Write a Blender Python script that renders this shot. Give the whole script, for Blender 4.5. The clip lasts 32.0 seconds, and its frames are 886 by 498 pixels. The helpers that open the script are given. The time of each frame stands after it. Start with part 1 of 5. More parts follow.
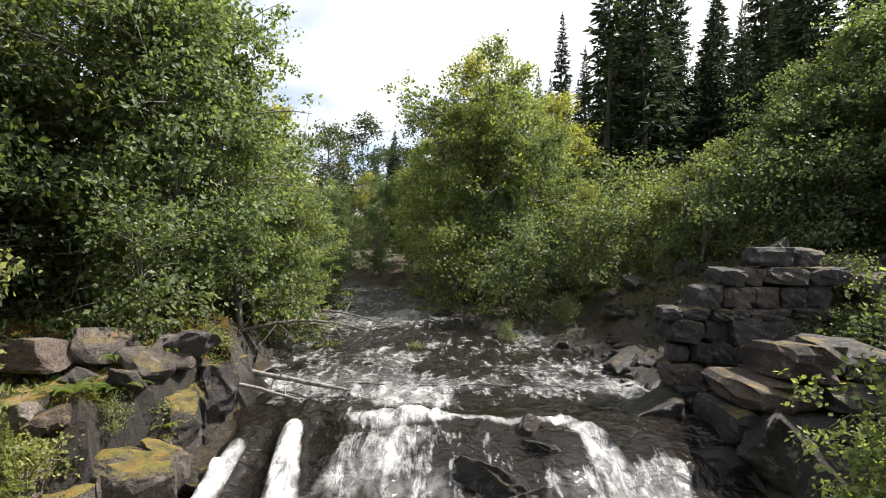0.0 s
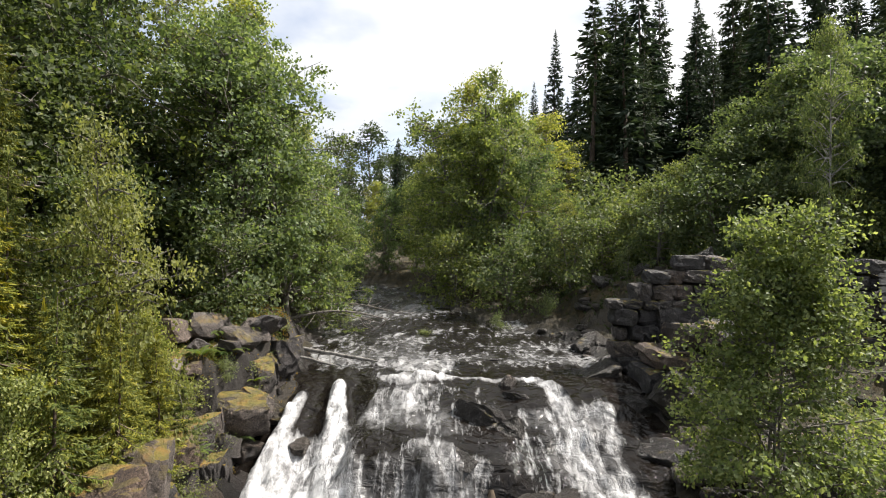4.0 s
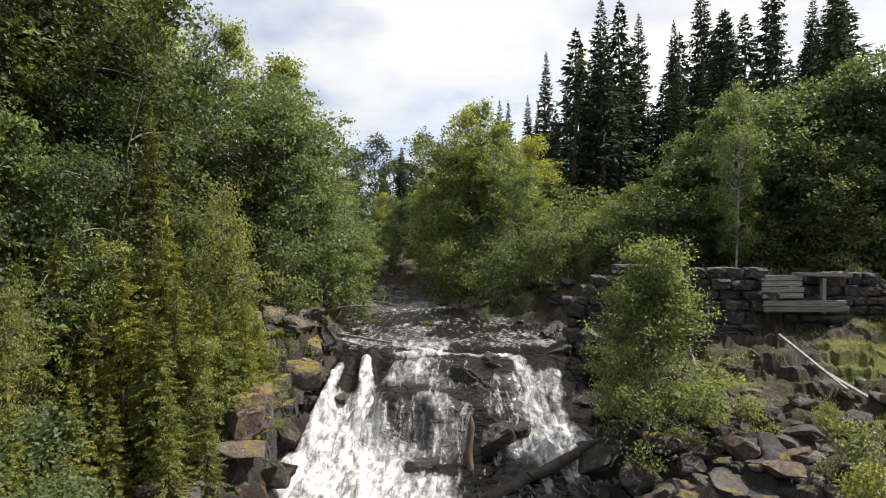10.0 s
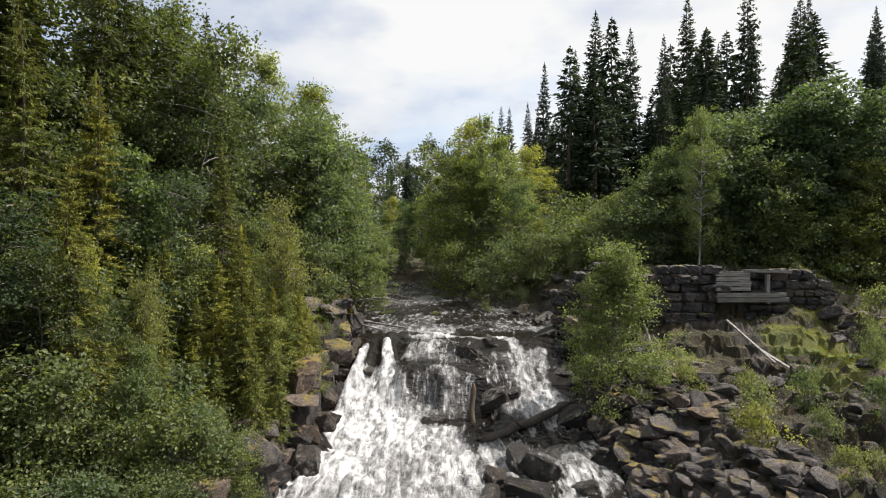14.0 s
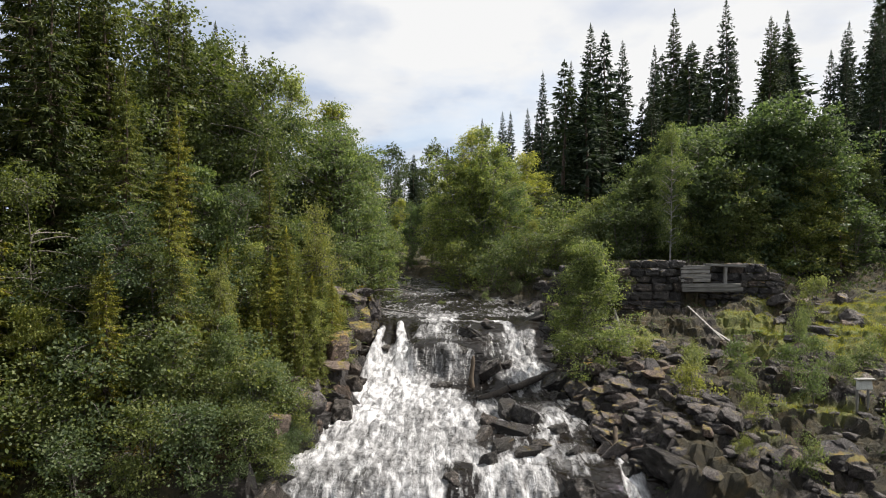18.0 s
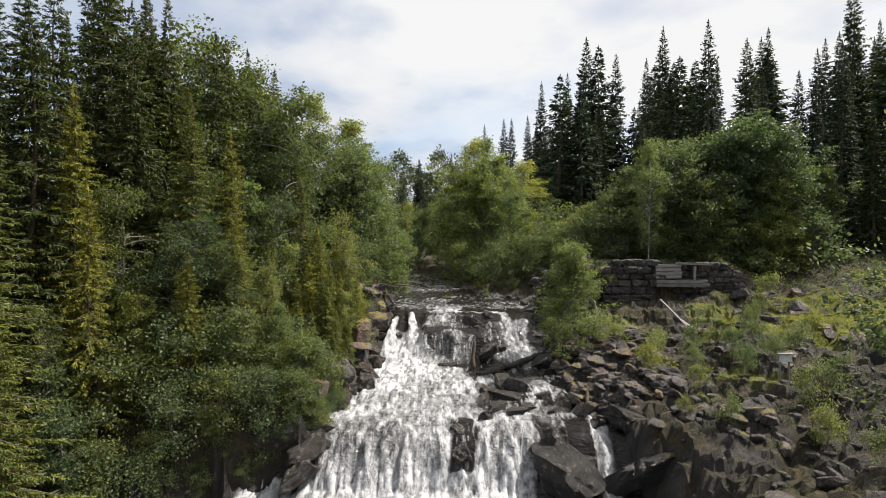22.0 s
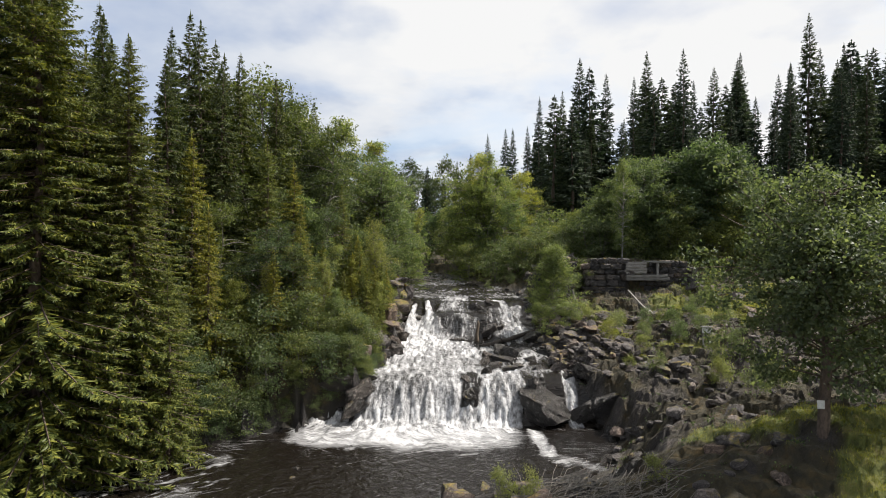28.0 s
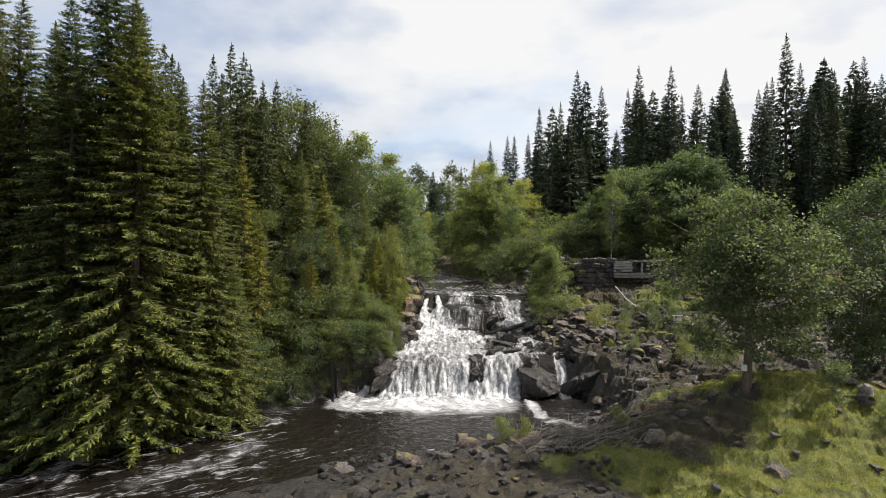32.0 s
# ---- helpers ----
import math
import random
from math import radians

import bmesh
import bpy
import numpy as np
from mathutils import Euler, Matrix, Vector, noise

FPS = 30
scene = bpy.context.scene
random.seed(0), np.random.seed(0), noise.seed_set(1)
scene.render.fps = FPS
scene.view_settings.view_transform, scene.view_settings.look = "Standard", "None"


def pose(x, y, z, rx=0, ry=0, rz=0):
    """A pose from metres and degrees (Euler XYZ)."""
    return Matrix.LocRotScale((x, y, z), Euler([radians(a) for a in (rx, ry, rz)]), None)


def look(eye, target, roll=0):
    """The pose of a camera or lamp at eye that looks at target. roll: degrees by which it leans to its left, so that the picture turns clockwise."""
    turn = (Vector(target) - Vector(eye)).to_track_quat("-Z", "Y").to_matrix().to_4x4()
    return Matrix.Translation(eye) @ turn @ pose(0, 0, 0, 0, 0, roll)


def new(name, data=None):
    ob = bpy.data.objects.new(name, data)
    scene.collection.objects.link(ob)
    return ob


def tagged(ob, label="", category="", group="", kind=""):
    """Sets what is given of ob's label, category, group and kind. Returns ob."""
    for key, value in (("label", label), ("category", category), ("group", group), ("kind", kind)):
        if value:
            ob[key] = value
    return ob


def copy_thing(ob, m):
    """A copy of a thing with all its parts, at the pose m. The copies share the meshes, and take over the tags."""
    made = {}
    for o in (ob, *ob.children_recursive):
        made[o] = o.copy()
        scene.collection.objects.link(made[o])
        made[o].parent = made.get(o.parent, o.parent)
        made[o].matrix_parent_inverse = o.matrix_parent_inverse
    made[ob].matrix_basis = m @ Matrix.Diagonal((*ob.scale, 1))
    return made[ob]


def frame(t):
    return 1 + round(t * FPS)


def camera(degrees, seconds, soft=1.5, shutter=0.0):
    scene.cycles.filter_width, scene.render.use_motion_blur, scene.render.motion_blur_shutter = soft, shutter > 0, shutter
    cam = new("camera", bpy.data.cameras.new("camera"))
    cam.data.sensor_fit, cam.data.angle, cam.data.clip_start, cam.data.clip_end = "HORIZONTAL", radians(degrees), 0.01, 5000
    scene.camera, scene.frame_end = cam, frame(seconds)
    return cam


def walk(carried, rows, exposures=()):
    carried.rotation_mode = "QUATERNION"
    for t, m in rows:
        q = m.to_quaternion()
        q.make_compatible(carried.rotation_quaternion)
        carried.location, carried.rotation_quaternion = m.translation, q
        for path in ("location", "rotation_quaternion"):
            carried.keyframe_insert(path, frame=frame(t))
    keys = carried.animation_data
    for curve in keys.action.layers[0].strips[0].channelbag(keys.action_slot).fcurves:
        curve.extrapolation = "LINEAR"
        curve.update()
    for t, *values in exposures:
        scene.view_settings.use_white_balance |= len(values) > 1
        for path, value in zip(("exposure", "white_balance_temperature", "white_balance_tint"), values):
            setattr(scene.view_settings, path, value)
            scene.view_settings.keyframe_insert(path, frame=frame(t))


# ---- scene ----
cam = camera(76.9, 32.0, soft=1.0)
METRES, EYE, TILT, LEAN, TURN = 28.0, 5.9, 0.0, 0.0, 0.0
ROWS = [
    (0.0, 0.0, 0.0, 0.0, 0.0, 0.0, -0.0),
    (0.5, 0.0002, -0.0144, 0.0006, -0.01, -0.02, 0.0),
    (1.0, 0.0001, -0.0292, 0.0014, -0.0, -0.03, -0.03),
    (1.5, 0.0, -0.0435, 0.002, 0.01, -0.02, -0.02),
    (2.0, -0.0003, -0.0577, 0.0029, 0.0, -0.01, -0.05),
    (2.5, -0.0008, -0.0721, 0.0038, -0.01, -0.02, -0.09),
    (3.0, -0.0015, -0.0861, 0.0045, -0.0, -0.01, -0.08),
    (3.5, -0.0022, -0.1004, 0.0053, 0.01, -0.04, -0.08),
    (5.5, -0.0037, -0.1544, 0.0085, 0.03, -0.03, -0.02),
    (6.0, -0.0035, -0.166, 0.0093, 0.04, -0.04, -0.05),
    (6.5, -0.0029, -0.1783, 0.0106, 0.04, -0.08, -0.04),
    (7.0, -0.0025, -0.1908, 0.0116, 0.04, -0.1, -0.07),
    (7.5, -0.0018, -0.2031, 0.0125, 0.07, -0.1, -0.04),
    (8.0, -0.0014, -0.2155, 0.014, 0.07, -0.14, -0.07),
    (8.5, -0.0014, -0.2285, 0.0152, 0.07, -0.17, -0.08),
    (9.0, -0.0011, -0.2424, 0.0164, 0.09, -0.17, -0.08),
    (9.5, -0.0004, -0.2562, 0.0179, 0.11, -0.19, -0.03),
    (10.0, -0.0002, -0.2701, 0.0197, 0.1, -0.24, -0.07),
    (10.5, 0.0001, -0.2841, 0.0208, 0.15, -0.25, -0.06),
    (11.0, -0.001, -0.2987, 0.0221, 0.17, -0.28, -0.06),
    (11.5, -0.0026, -0.3127, 0.0225, 0.19, -0.28, -0.04),
    (12.0, -0.0032, -0.3279, 0.0224, 0.23, -0.3, -0.05),
    (12.5, -0.004, -0.3433, 0.0219, 0.27, -0.28, -0.05),
    (13.0, -0.0044, -0.3584, 0.0224, 0.32, -0.32, -0.09),
    (13.5, -0.005, -0.3731, 0.0228, 0.37, -0.36, -0.07),
    (14.0, -0.0051, -0.3878, 0.0228, 0.42, -0.37, -0.06),
    (14.5, -0.0052, -0.4026, 0.023, 0.47, -0.4, -0.05),
    (16.5, -0.0058, -0.4633, 0.0215, 0.69, -0.47, -0.04),
    (17.0, -0.0058, -0.4786, 0.0211, 0.73, -0.47, -0.05),
    (17.5, -0.0059, -0.4944, 0.0212, 0.78, -0.49, -0.05),
    (18.0, -0.0058, -0.5098, 0.0211, 0.81, -0.49, -0.07),
    (18.5, -0.0054, -0.5249, 0.0212, 0.86, -0.48, -0.05),
    (19.0, -0.0051, -0.5396, 0.0214, 0.9, -0.48, -0.04),
    (19.5, -0.0051, -0.5545, 0.0219, 0.95, -0.49, -0.06),
    (20.0, -0.0057, -0.5694, 0.0221, 0.98, -0.48, -0.06),
    (20.5, -0.0061, -0.5848, 0.0222, 1.03, -0.47, -0.06),
    (21.0, -0.0068, -0.6003, 0.0222, 1.06, -0.46, -0.06),
    (21.5, -0.0071, -0.6165, 0.0225, 1.11, -0.46, -0.08),
    (22.0, -0.0079, -0.633, 0.0226, 1.14, -0.45, -0.1),
    (22.5, -0.0085, -0.6501, 0.023, 1.19, -0.44, -0.08),
    (23.0, -0.0093, -0.6673, 0.0231, 1.23, -0.42, -0.09),
    (23.5, -0.0098, -0.6844, 0.0237, 1.25, -0.42, -0.09),
    (24.0, -0.0097, -0.7016, 0.0239, 1.3, -0.41, -0.09),
    (24.5, -0.0099, -0.7195, 0.0238, 1.34, -0.4, -0.11),
    (25.0, -0.0101, -0.7378, 0.0238, 1.38, -0.4, -0.11),
    (25.5, -0.0105, -0.7564, 0.0237, 1.41, -0.39, -0.11),
    (27.5, -0.015, -0.8324, 0.0238, 1.5, -0.39, -0.17),
    (28.0, -0.0162, -0.8513, 0.0237, 1.53, -0.39, -0.18),
    (28.5, -0.0167, -0.8711, 0.0241, 1.55, -0.38, -0.18),
    (29.0, -0.0175, -0.8888, 0.024, 1.58, -0.36, -0.18),
    (29.5, -0.0193, -0.9072, 0.0241, 1.61, -0.36, -0.2),
    (30.0, -0.0206, -0.9255, 0.0241, 1.64, -0.35, -0.2),
    (30.5, -0.022, -0.9436, 0.0245, 1.67, -0.34, -0.21),
    (31.0, -0.0234, -0.9616, 0.0246, 1.7, -0.34, -0.21),
    (31.5, -0.0251, -0.9795, 0.0248, 1.72, -0.32, -0.21),
    (32.0, -0.0268, -0.998, 0.0251, 1.74, -0.32, -0.22),
]
walk(cam, [(t, pose(0, 0, EYE, TILT, LEAN, TURN) @ pose(METRES * x, METRES * y, METRES * z, 90 + pitch, roll, yaw)) for t, x, y, z, yaw, pitch, roll in ROWS],
     exposures=[(0.0, 1.29), (3.0, 1.15), (8.0, 0.95), (20.0, 0.79), (32.0, 0.8)])

# ---- world, sun ----
SUN_AZ, SUN_EL = radians(75), radians(51)
world = bpy.data.worlds.new("world")
scene.world = world
world.use_nodes = True
wn, wl = world.node_tree.nodes, world.node_tree.links
wn.clear()

sky = wn.new("ShaderNodeTexSky")
sky.sky_type = "NISHITA"
sky.sun_disc = False
sky.sun_elevation, sky.sun_rotation = SUN_EL, SUN_AZ
sky_dim = wn.new("ShaderNodeVectorMath")
sky_dim.operation = "SCALE"
sky_dim.inputs["Scale"].default_value = 0.2
wl.new(sky.outputs[0], sky_dim.inputs[0])
co = wn.new("ShaderNodeTexCoord")
sep = wn.new("ShaderNodeSeparateXYZ")
wl.new(co.outputs["Generated"], sep.inputs[0])
zz = wn.new("ShaderNodeMath")
zz.operation = "MAXIMUM"
wl.new(sep.outputs["Z"], zz.inputs[0])
zz.inputs[1].default_value = 0.0
za = wn.new("ShaderNodeMath")
za.operation = "ADD"
wl.new(zz.outputs[0], za.inputs[0])
za.inputs[1].default_value = 0.22
flat = wn.new("ShaderNodeVectorMath")
flat.operation = "DIVIDE"
comb = wn.new("ShaderNodeCombineXYZ")
for i in range(3):
    wl.new(za.outputs[0], comb.inputs[i])
wl.new(co.outputs["Generated"], flat.inputs[0])
wl.new(comb.outputs[0], flat.inputs[1])
cloud = wn.new("ShaderNodeTexNoise")
cloud.inputs["Scale"].default_value = 1.15
cloud.inputs["Detail"].default_value = 9
cloud.inputs["Roughness"].default_value = 0.55
cloud.inputs["Distortion"].default_value = 0.35
wl.new(flat.outputs[0], cloud.inputs["Vector"])
cramp = wn.new("ShaderNodeValToRGB")
cramp.color_ramp.elements[0].position = 0.36
cramp.color_ramp.elements[0].color = (0.62, 0.62, 0.62, 1)
cramp.color_ramp.elements[1].position = 0.5
cramp.color_ramp.elements[1].color = (1, 1, 1, 1)
wl.new(cloud.outputs["Fac"], cramp.inputs[0])
shade = wn.new("ShaderNodeTexNoise")
shade.inputs["Scale"].default_value = 2.1
shade.inputs["Detail"].default_value = 5
wl.new(flat.outputs[0], shade.inputs["Vector"])
sramp = wn.new("ShaderNodeValToRGB")
sramp.color_ramp.elements[0].position = 0.33
sramp.color_ramp.elements[0].color = (0.74, 0.79, 0.90, 1)
sramp.color_ramp.elements[1].position = 0.5
sramp.color_ramp.elements[1].color = (1.0, 1.0, 1.0, 1)
wl.new(shade.outputs["Fac"], sramp.inputs[0])
to_sun_dot = wn.new("ShaderNodeVectorMath")
to_sun_dot.operation = "DOT_PRODUCT"
wl.new(co.outputs["Generated"], to_sun_dot.inputs[0])
to_sun_dot.inputs[1].default_value = (math.sin(SUN_AZ) * math.cos(SUN_EL), math.cos(SUN_AZ) * math.cos(SUN_EL), math.sin(SUN_EL))
far_cloud = wn.new("ShaderNodeMath")
far_cloud.operation = "MULTIPLY_ADD"
wl.new(shade.outputs["Fac"], far_cloud.inputs[0])
far_cloud.inputs[1].default_value = 0.9
wl.new(to_sun_dot.outputs["Value"], far_cloud.inputs[2])
aramp = wn.new("ShaderNodeValToRGB")
aramp.color_ramp.elements[0].position = 0.52
aramp.color_ramp.elements[0].color = (0.66, 0.73, 0.85, 1)
aramp.color_ramp.elements[1].position = 0.86
aramp.color_ramp.elements[1].color = (1.0, 1.0, 1.0, 1)
wl.new(far_cloud.outputs[0], aramp.inputs[0])
cloud_col = wn.new("ShaderNodeMixRGB")
cloud_col.blend_type = "MULTIPLY"
cloud_col.inputs[0].default_value = 1.0
wl.new(sramp.outputs[0], cloud_col.inputs[1])
wl.new(aramp.outputs[0], cloud_col.inputs[2])
mixsky = wn.new("ShaderNodeMixRGB")
wl.new(cramp.outputs[0], mixsky.inputs[0])
wl.new(sky_dim.outputs[0], mixsky.inputs[1])
wl.new(cloud_col.outputs[0], mixsky.inputs[2])
bg = wn.new("ShaderNodeBackground")
bg.inputs["Strength"].default_value = 0.535
wl.new(mixsky.outputs[0], bg.inputs[0])
wout = wn.new("ShaderNodeOutputWorld")
wl.new(bg.outputs[0], wout.inputs[0])

sun = new("sun", bpy.data.lights.new("sun", "SUN"))
sun.data.energy, sun.data.angle, sun.data.color = 4.5, radians(0.8), (1.0, 0.945, 0.87)
to_sun = Vector((math.sin(SUN_AZ) * math.cos(SUN_EL), math.cos(SUN_AZ) * math.cos(SUN_EL), math.sin(SUN_EL)))
sun.matrix_world = look(to_sun * 200, (0, 0, 0))


# ---- noise and mesh helpers ----
def hash01(i, j, seed):
    n = (i * 374761393 + j * 668265263 + seed * 1274126177) & 0x7FFFFFFF
    n = ((n ^ (n >> 13)) * 1274126177) & 0x7FFFFFFF
    return ((n ^ (n >> 16)) & 0xFFFF) / 65535.0


def vnoise(x, y, seed=0):
    x, y = np.asarray(x, float), np.asarray(y, float)
    i, j = np.floor(x).astype(np.int64), np.floor(y).astype(np.int64)
    u, v = x - i, y - j
    u, v = u * u * (3 - 2 * u), v * v * (3 - 2 * v)
    a, b = hash01(i, j, seed), hash01(i + 1, j, seed)
    c, d = hash01(i, j + 1, seed), hash01(i + 1, j + 1, seed)
    return (a * (1 - u) + b * u) * (1 - v) + (c * (1 - u) + d * u) * v


def fbm(x, y, seed=0, octaves=4, gain=0.5):
    total, amp, norm = 0, 1.0, 0
    for o in range(octaves):
        total = total + amp * (vnoise(x * 2 ** o + 17.3 * o, y * 2 ** o - 9.1 * o, seed + o) * 2 - 1)
        norm += amp
        amp *= gain
    return total / norm


def smooth(a, b, x):
    t = np.clip((x - a) / (b - a + 1e-9), 0, 1)
    return t * t * (3 - 2 * t)


def band(v, a, b, soft):
    return smooth(a - soft, a + soft, v) * (1 - smooth(b - soft, b + soft, v))


class Soup:
    """Gathers vertices and faces for one mesh."""

    def __init__(self):
        self.v, self.f, self.n = [], [], 0

    def add(self, verts, faces):
        verts = np.asarray(verts, float)
        self.v.append(verts)
        self.f.extend((np.asarray(faces, int) + self.n).tolist())
        self.n += len(verts)

    def mesh(self, name, material, shade_smooth=False):
        me = bpy.data.meshes.new(name)
        me.from_pydata(np.concatenate(self.v).tolist(), [], self.f)
        me.materials.append(material)
        if shade_smooth:
            me.polygons.foreach_set("use_smooth", np.ones(len(me.polygons), bool))
        me.update()
        return me


def part(name, me, parent, label=""):
    ob = new(name, me)
    ob.parent = parent
    return tagged(ob, label)


def tube(soup, pts, radii, sides=6):
    pts, radii = np.asarray(pts, float), np.asarray(radii, float)
    d = np.gradient(pts, axis=0)
    d /= np.linalg.norm(d, axis=1)[:, None] + 1e-9
    ref = np.where(np.abs(d[:, 2:3]) > 0.9, np.array([[1.0, 0, 0]]), np.array([[0, 0, 1.0]]))
    a = np.cross(d, ref)
    a /= np.linalg.norm(a, axis=1)[:, None] + 1e-9
    b = np.cross(d, a)
    ang = np.arange(sides) * 2 * np.pi / sides
    ring = pts[:, None] + radii[:, None, None] * (np.cos(ang)[None, :, None] * a[:, None] + np.sin(ang)[None, :, None] * b[:, None])
    n = len(pts)
    k = np.arange(sides)
    k2 = (k + 1) % sides
    faces = [np.stack([i * sides + k, i * sides + k2, (i + 1) * sides + k2, (i + 1) * sides + k], 1) for i in range(n - 1)]
    soup.add(ring.reshape(-1, 3), np.concatenate(faces))


def leaf_quads(soup, base, way, normal, length, width, fold=0.12):
    """A folded four-cornered leaf at each base."""
    n = len(base)
    side = np.cross(way, normal)
    side /= np.linalg.norm(side, axis=1)[:, None] + 1e-9
    up = np.cross(side, way)
    L, W = length[:, None], width[:, None]
    mid = base + way * L * 0.45
    v = np.stack([base, mid + side * W * 0.5 + up * W * fold, base + way * L, mid - side * W * 0.5 + up * W * fold], 1).reshape(-1, 3)
    i = np.arange(n)[:, None] * 4
    soup.add(v, i + np.array([[0, 1, 2, 3]]))


def unit(v):
    return v / (np.linalg.norm(v, axis=-1, keepdims=True) + 1e-9)


# ---- materials ----
def material(name):
    m = bpy.data.materials.new(name)
    m.use_nodes = True
    nt = m.node_tree
    return m, nt.nodes, nt.links, nt.nodes["Principled BSDF"], nt.nodes["Material Output"]


def ramp(nodes, links, source, stops):
    r = nodes.new("ShaderNodeValToRGB")
    e = r.color_ramp.elements
    e[0].position, e[0].color = stops[0][0], (*stops[0][1], 1)
    e[1].position, e[1].color = stops[-1][0], (*stops[-1][1], 1)
    for p, c in stops[1:-1]:
        k = e.new(p)
        k.color = (*c, 1)
    links.new(source, r.inputs[0])
    return r.outputs[0]


def noise_tex(nodes, links, scale, detail=6, rough=0.55, vector=None, distort=0.0):
    n = nodes.new("ShaderNodeTexNoise")
    n.inputs["Scale"].default_value = scale
    n.inputs["Detail"].default_value = detail
    n.inputs["Roughness"].default_value = rough
    n.inputs["Distortion"].default_value = distort
    if vector is not None:
        links.new(vector, n.inputs["Vector"])
    return n.outputs["Fac"]


def mix(nodes, links, fac, a, b, how="MIX"):
    m = nodes.new("ShaderNodeMixRGB")
    m.blend_type = how
    for sock, v in ((m.inputs[0], fac), (m.inputs[1], a), (m.inputs[2], b)):
        if isinstance(v, (int, float)):
            sock.default_value = v
        elif isinstance(v, tuple):
            sock.default_value = (*v, 1)
        else:
            links.new(v, sock)
    return m.outputs[0]


def math_node(nodes, links, op, a, b=0.0):
    m = nodes.new("ShaderNodeMath")
    m.operation = op
    m.use_clamp = op in ("MULTIPLY", "ADD", "SUBTRACT")
    for sock, v in ((m.inputs[0], a), (m.inputs[1], b)):
        if isinstance(v, (int, float)):
            sock.default_value = v
        else:
            links.new(v, sock)
    return m.outputs[0]


def bump(nodes, links, height, strength, distance, bsdf):
    b = nodes.new("ShaderNodeBump")
    b.inputs["Strength"].default_value = strength
    b.inputs["Distance"].default_value = distance
    links.new(height, b.inputs["Height"])
    links.new(b.outputs[0], bsdf.inputs["Normal"])


def leaf_material(name, dark, mid, light, through_light, gloss=0.5, share=0.45):
    m, n, l, p, out = material(name)
    geo = n.new("ShaderNodeNewGeometry")
    info = n.new("ShaderNodeObjectInfo")
    dark, light = (tuple(0.8 * a + 0.2 * b for a, b in zip(end, mid)) for end in (dark, light))
    col = ramp(n, l, geo.outputs["Random Per Island"], [(0.0, dark), (0.55, mid), (1.0, light)])
    tint = ramp(n, l, info.outputs["Random"], [(0.0, (0.68, 0.76, 0.90)), (0.5, (1.03, 1, 1.1)), (1.0, (1.36, 1.2, 0.88))])
    col = mix(n, l, 1.0, col, tint, "MULTIPLY")
    l.new(col, p.inputs["Base Color"])
    p.inputs["Roughness"].default_value = gloss
    p.inputs["Specular IOR Level"].default_value = 0.28
    tr = n.new("ShaderNodeBsdfTranslucent")
    l.new(mix(n, l, 1.0, col, through_light, "MULTIPLY"), tr.inputs["Color"])
    ms = n.new("ShaderNodeMixShader")
    ms.inputs[0].default_value = share
    l.new(p.outputs[0], ms.inputs[1])
    l.new(tr.outputs[0], ms.inputs[2])
    l.new(ms.outputs[0], out.inputs["Surface"])
    return m


# Leaf tones hold some light: sunny front bank lighter, shady trees behind darker.
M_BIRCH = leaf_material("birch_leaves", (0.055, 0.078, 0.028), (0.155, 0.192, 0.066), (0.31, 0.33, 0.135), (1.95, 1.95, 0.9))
M_ALDER = leaf_material("alder_leaves", (0.026, 0.042, 0.018), (0.056, 0.080, 0.032), (0.125, 0.155, 0.066), (1.95, 1.95, 0.95))
# Alder leaves lightened in the colour to stand for sunlit trees.
M_LIT_ALDER = leaf_material("riverside_alder_leaves", (0.042, 0.066, 0.029), (0.102, 0.143, 0.055), (0.225, 0.27, 0.118), (1.95, 1.95, 0.95))
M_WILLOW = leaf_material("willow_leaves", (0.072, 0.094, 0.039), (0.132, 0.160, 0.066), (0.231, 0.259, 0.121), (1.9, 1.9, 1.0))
# Darker needle colour that imitates the shaded inside of the forest.
M_SHADED_SPRUCE = leaf_material("forest_spruce_needles", (0.022, 0.034, 0.013), (0.048, 0.068, 0.018), (0.11, 0.125, 0.028), (1.6, 1.6, 0.7), 0.5, 0.28)
# Alder leaves with shade put into the colour, for back trees and undergrowth.
M_SHADED_ALDER = leaf_material("shady_alder_leaves", (0.022, 0.036, 0.017), (0.045, 0.066, 0.028), (0.09, 0.12, 0.048), (1.8, 1.85, 0.9), 0.56, 0.3)
M_BUSH = leaf_material("bush_leaves", (0.042, 0.063, 0.028), (0.084, 0.114, 0.046), (0.17, 0.2, 0.088), (1.95, 1.95, 1.0))
M_ROUND = leaf_material("sallow_leaves", (0.038, 0.058, 0.028), (0.082, 0.106, 0.048), (0.17, 0.2, 0.098), (1.9, 1.9, 1.0))
M_TALL_SPRUCE = leaf_material("tall_spruce_needles", (0.028, 0.043, 0.015), (0.078, 0.103, 0.026), (0.21, 0.22, 0.045), (1.6, 1.6, 0.7), 0.5, 0.28)
M_SPRUCE = leaf_material("spruce_needles", (0.045, 0.062, 0.016), (0.12, 0.145, 0.026), (0.28, 0.27, 0.046), (1.7, 1.6, 0.7), 0.5, 0.28)
M_SPRUCE_DARK = leaf_material("dark_spruce_needles", (0.02, 0.032, 0.019), (0.036, 0.054, 0.028), (0.062, 0.084, 0.040), (1.4, 1.5, 0.9), 0.72, 0.2)
M_FERN = leaf_material("fern_leaves", (0.05, 0.075, 0.018), (0.09, 0.13, 0.028), (0.15, 0.19, 0.045), (2.0, 2.0, 1.0))
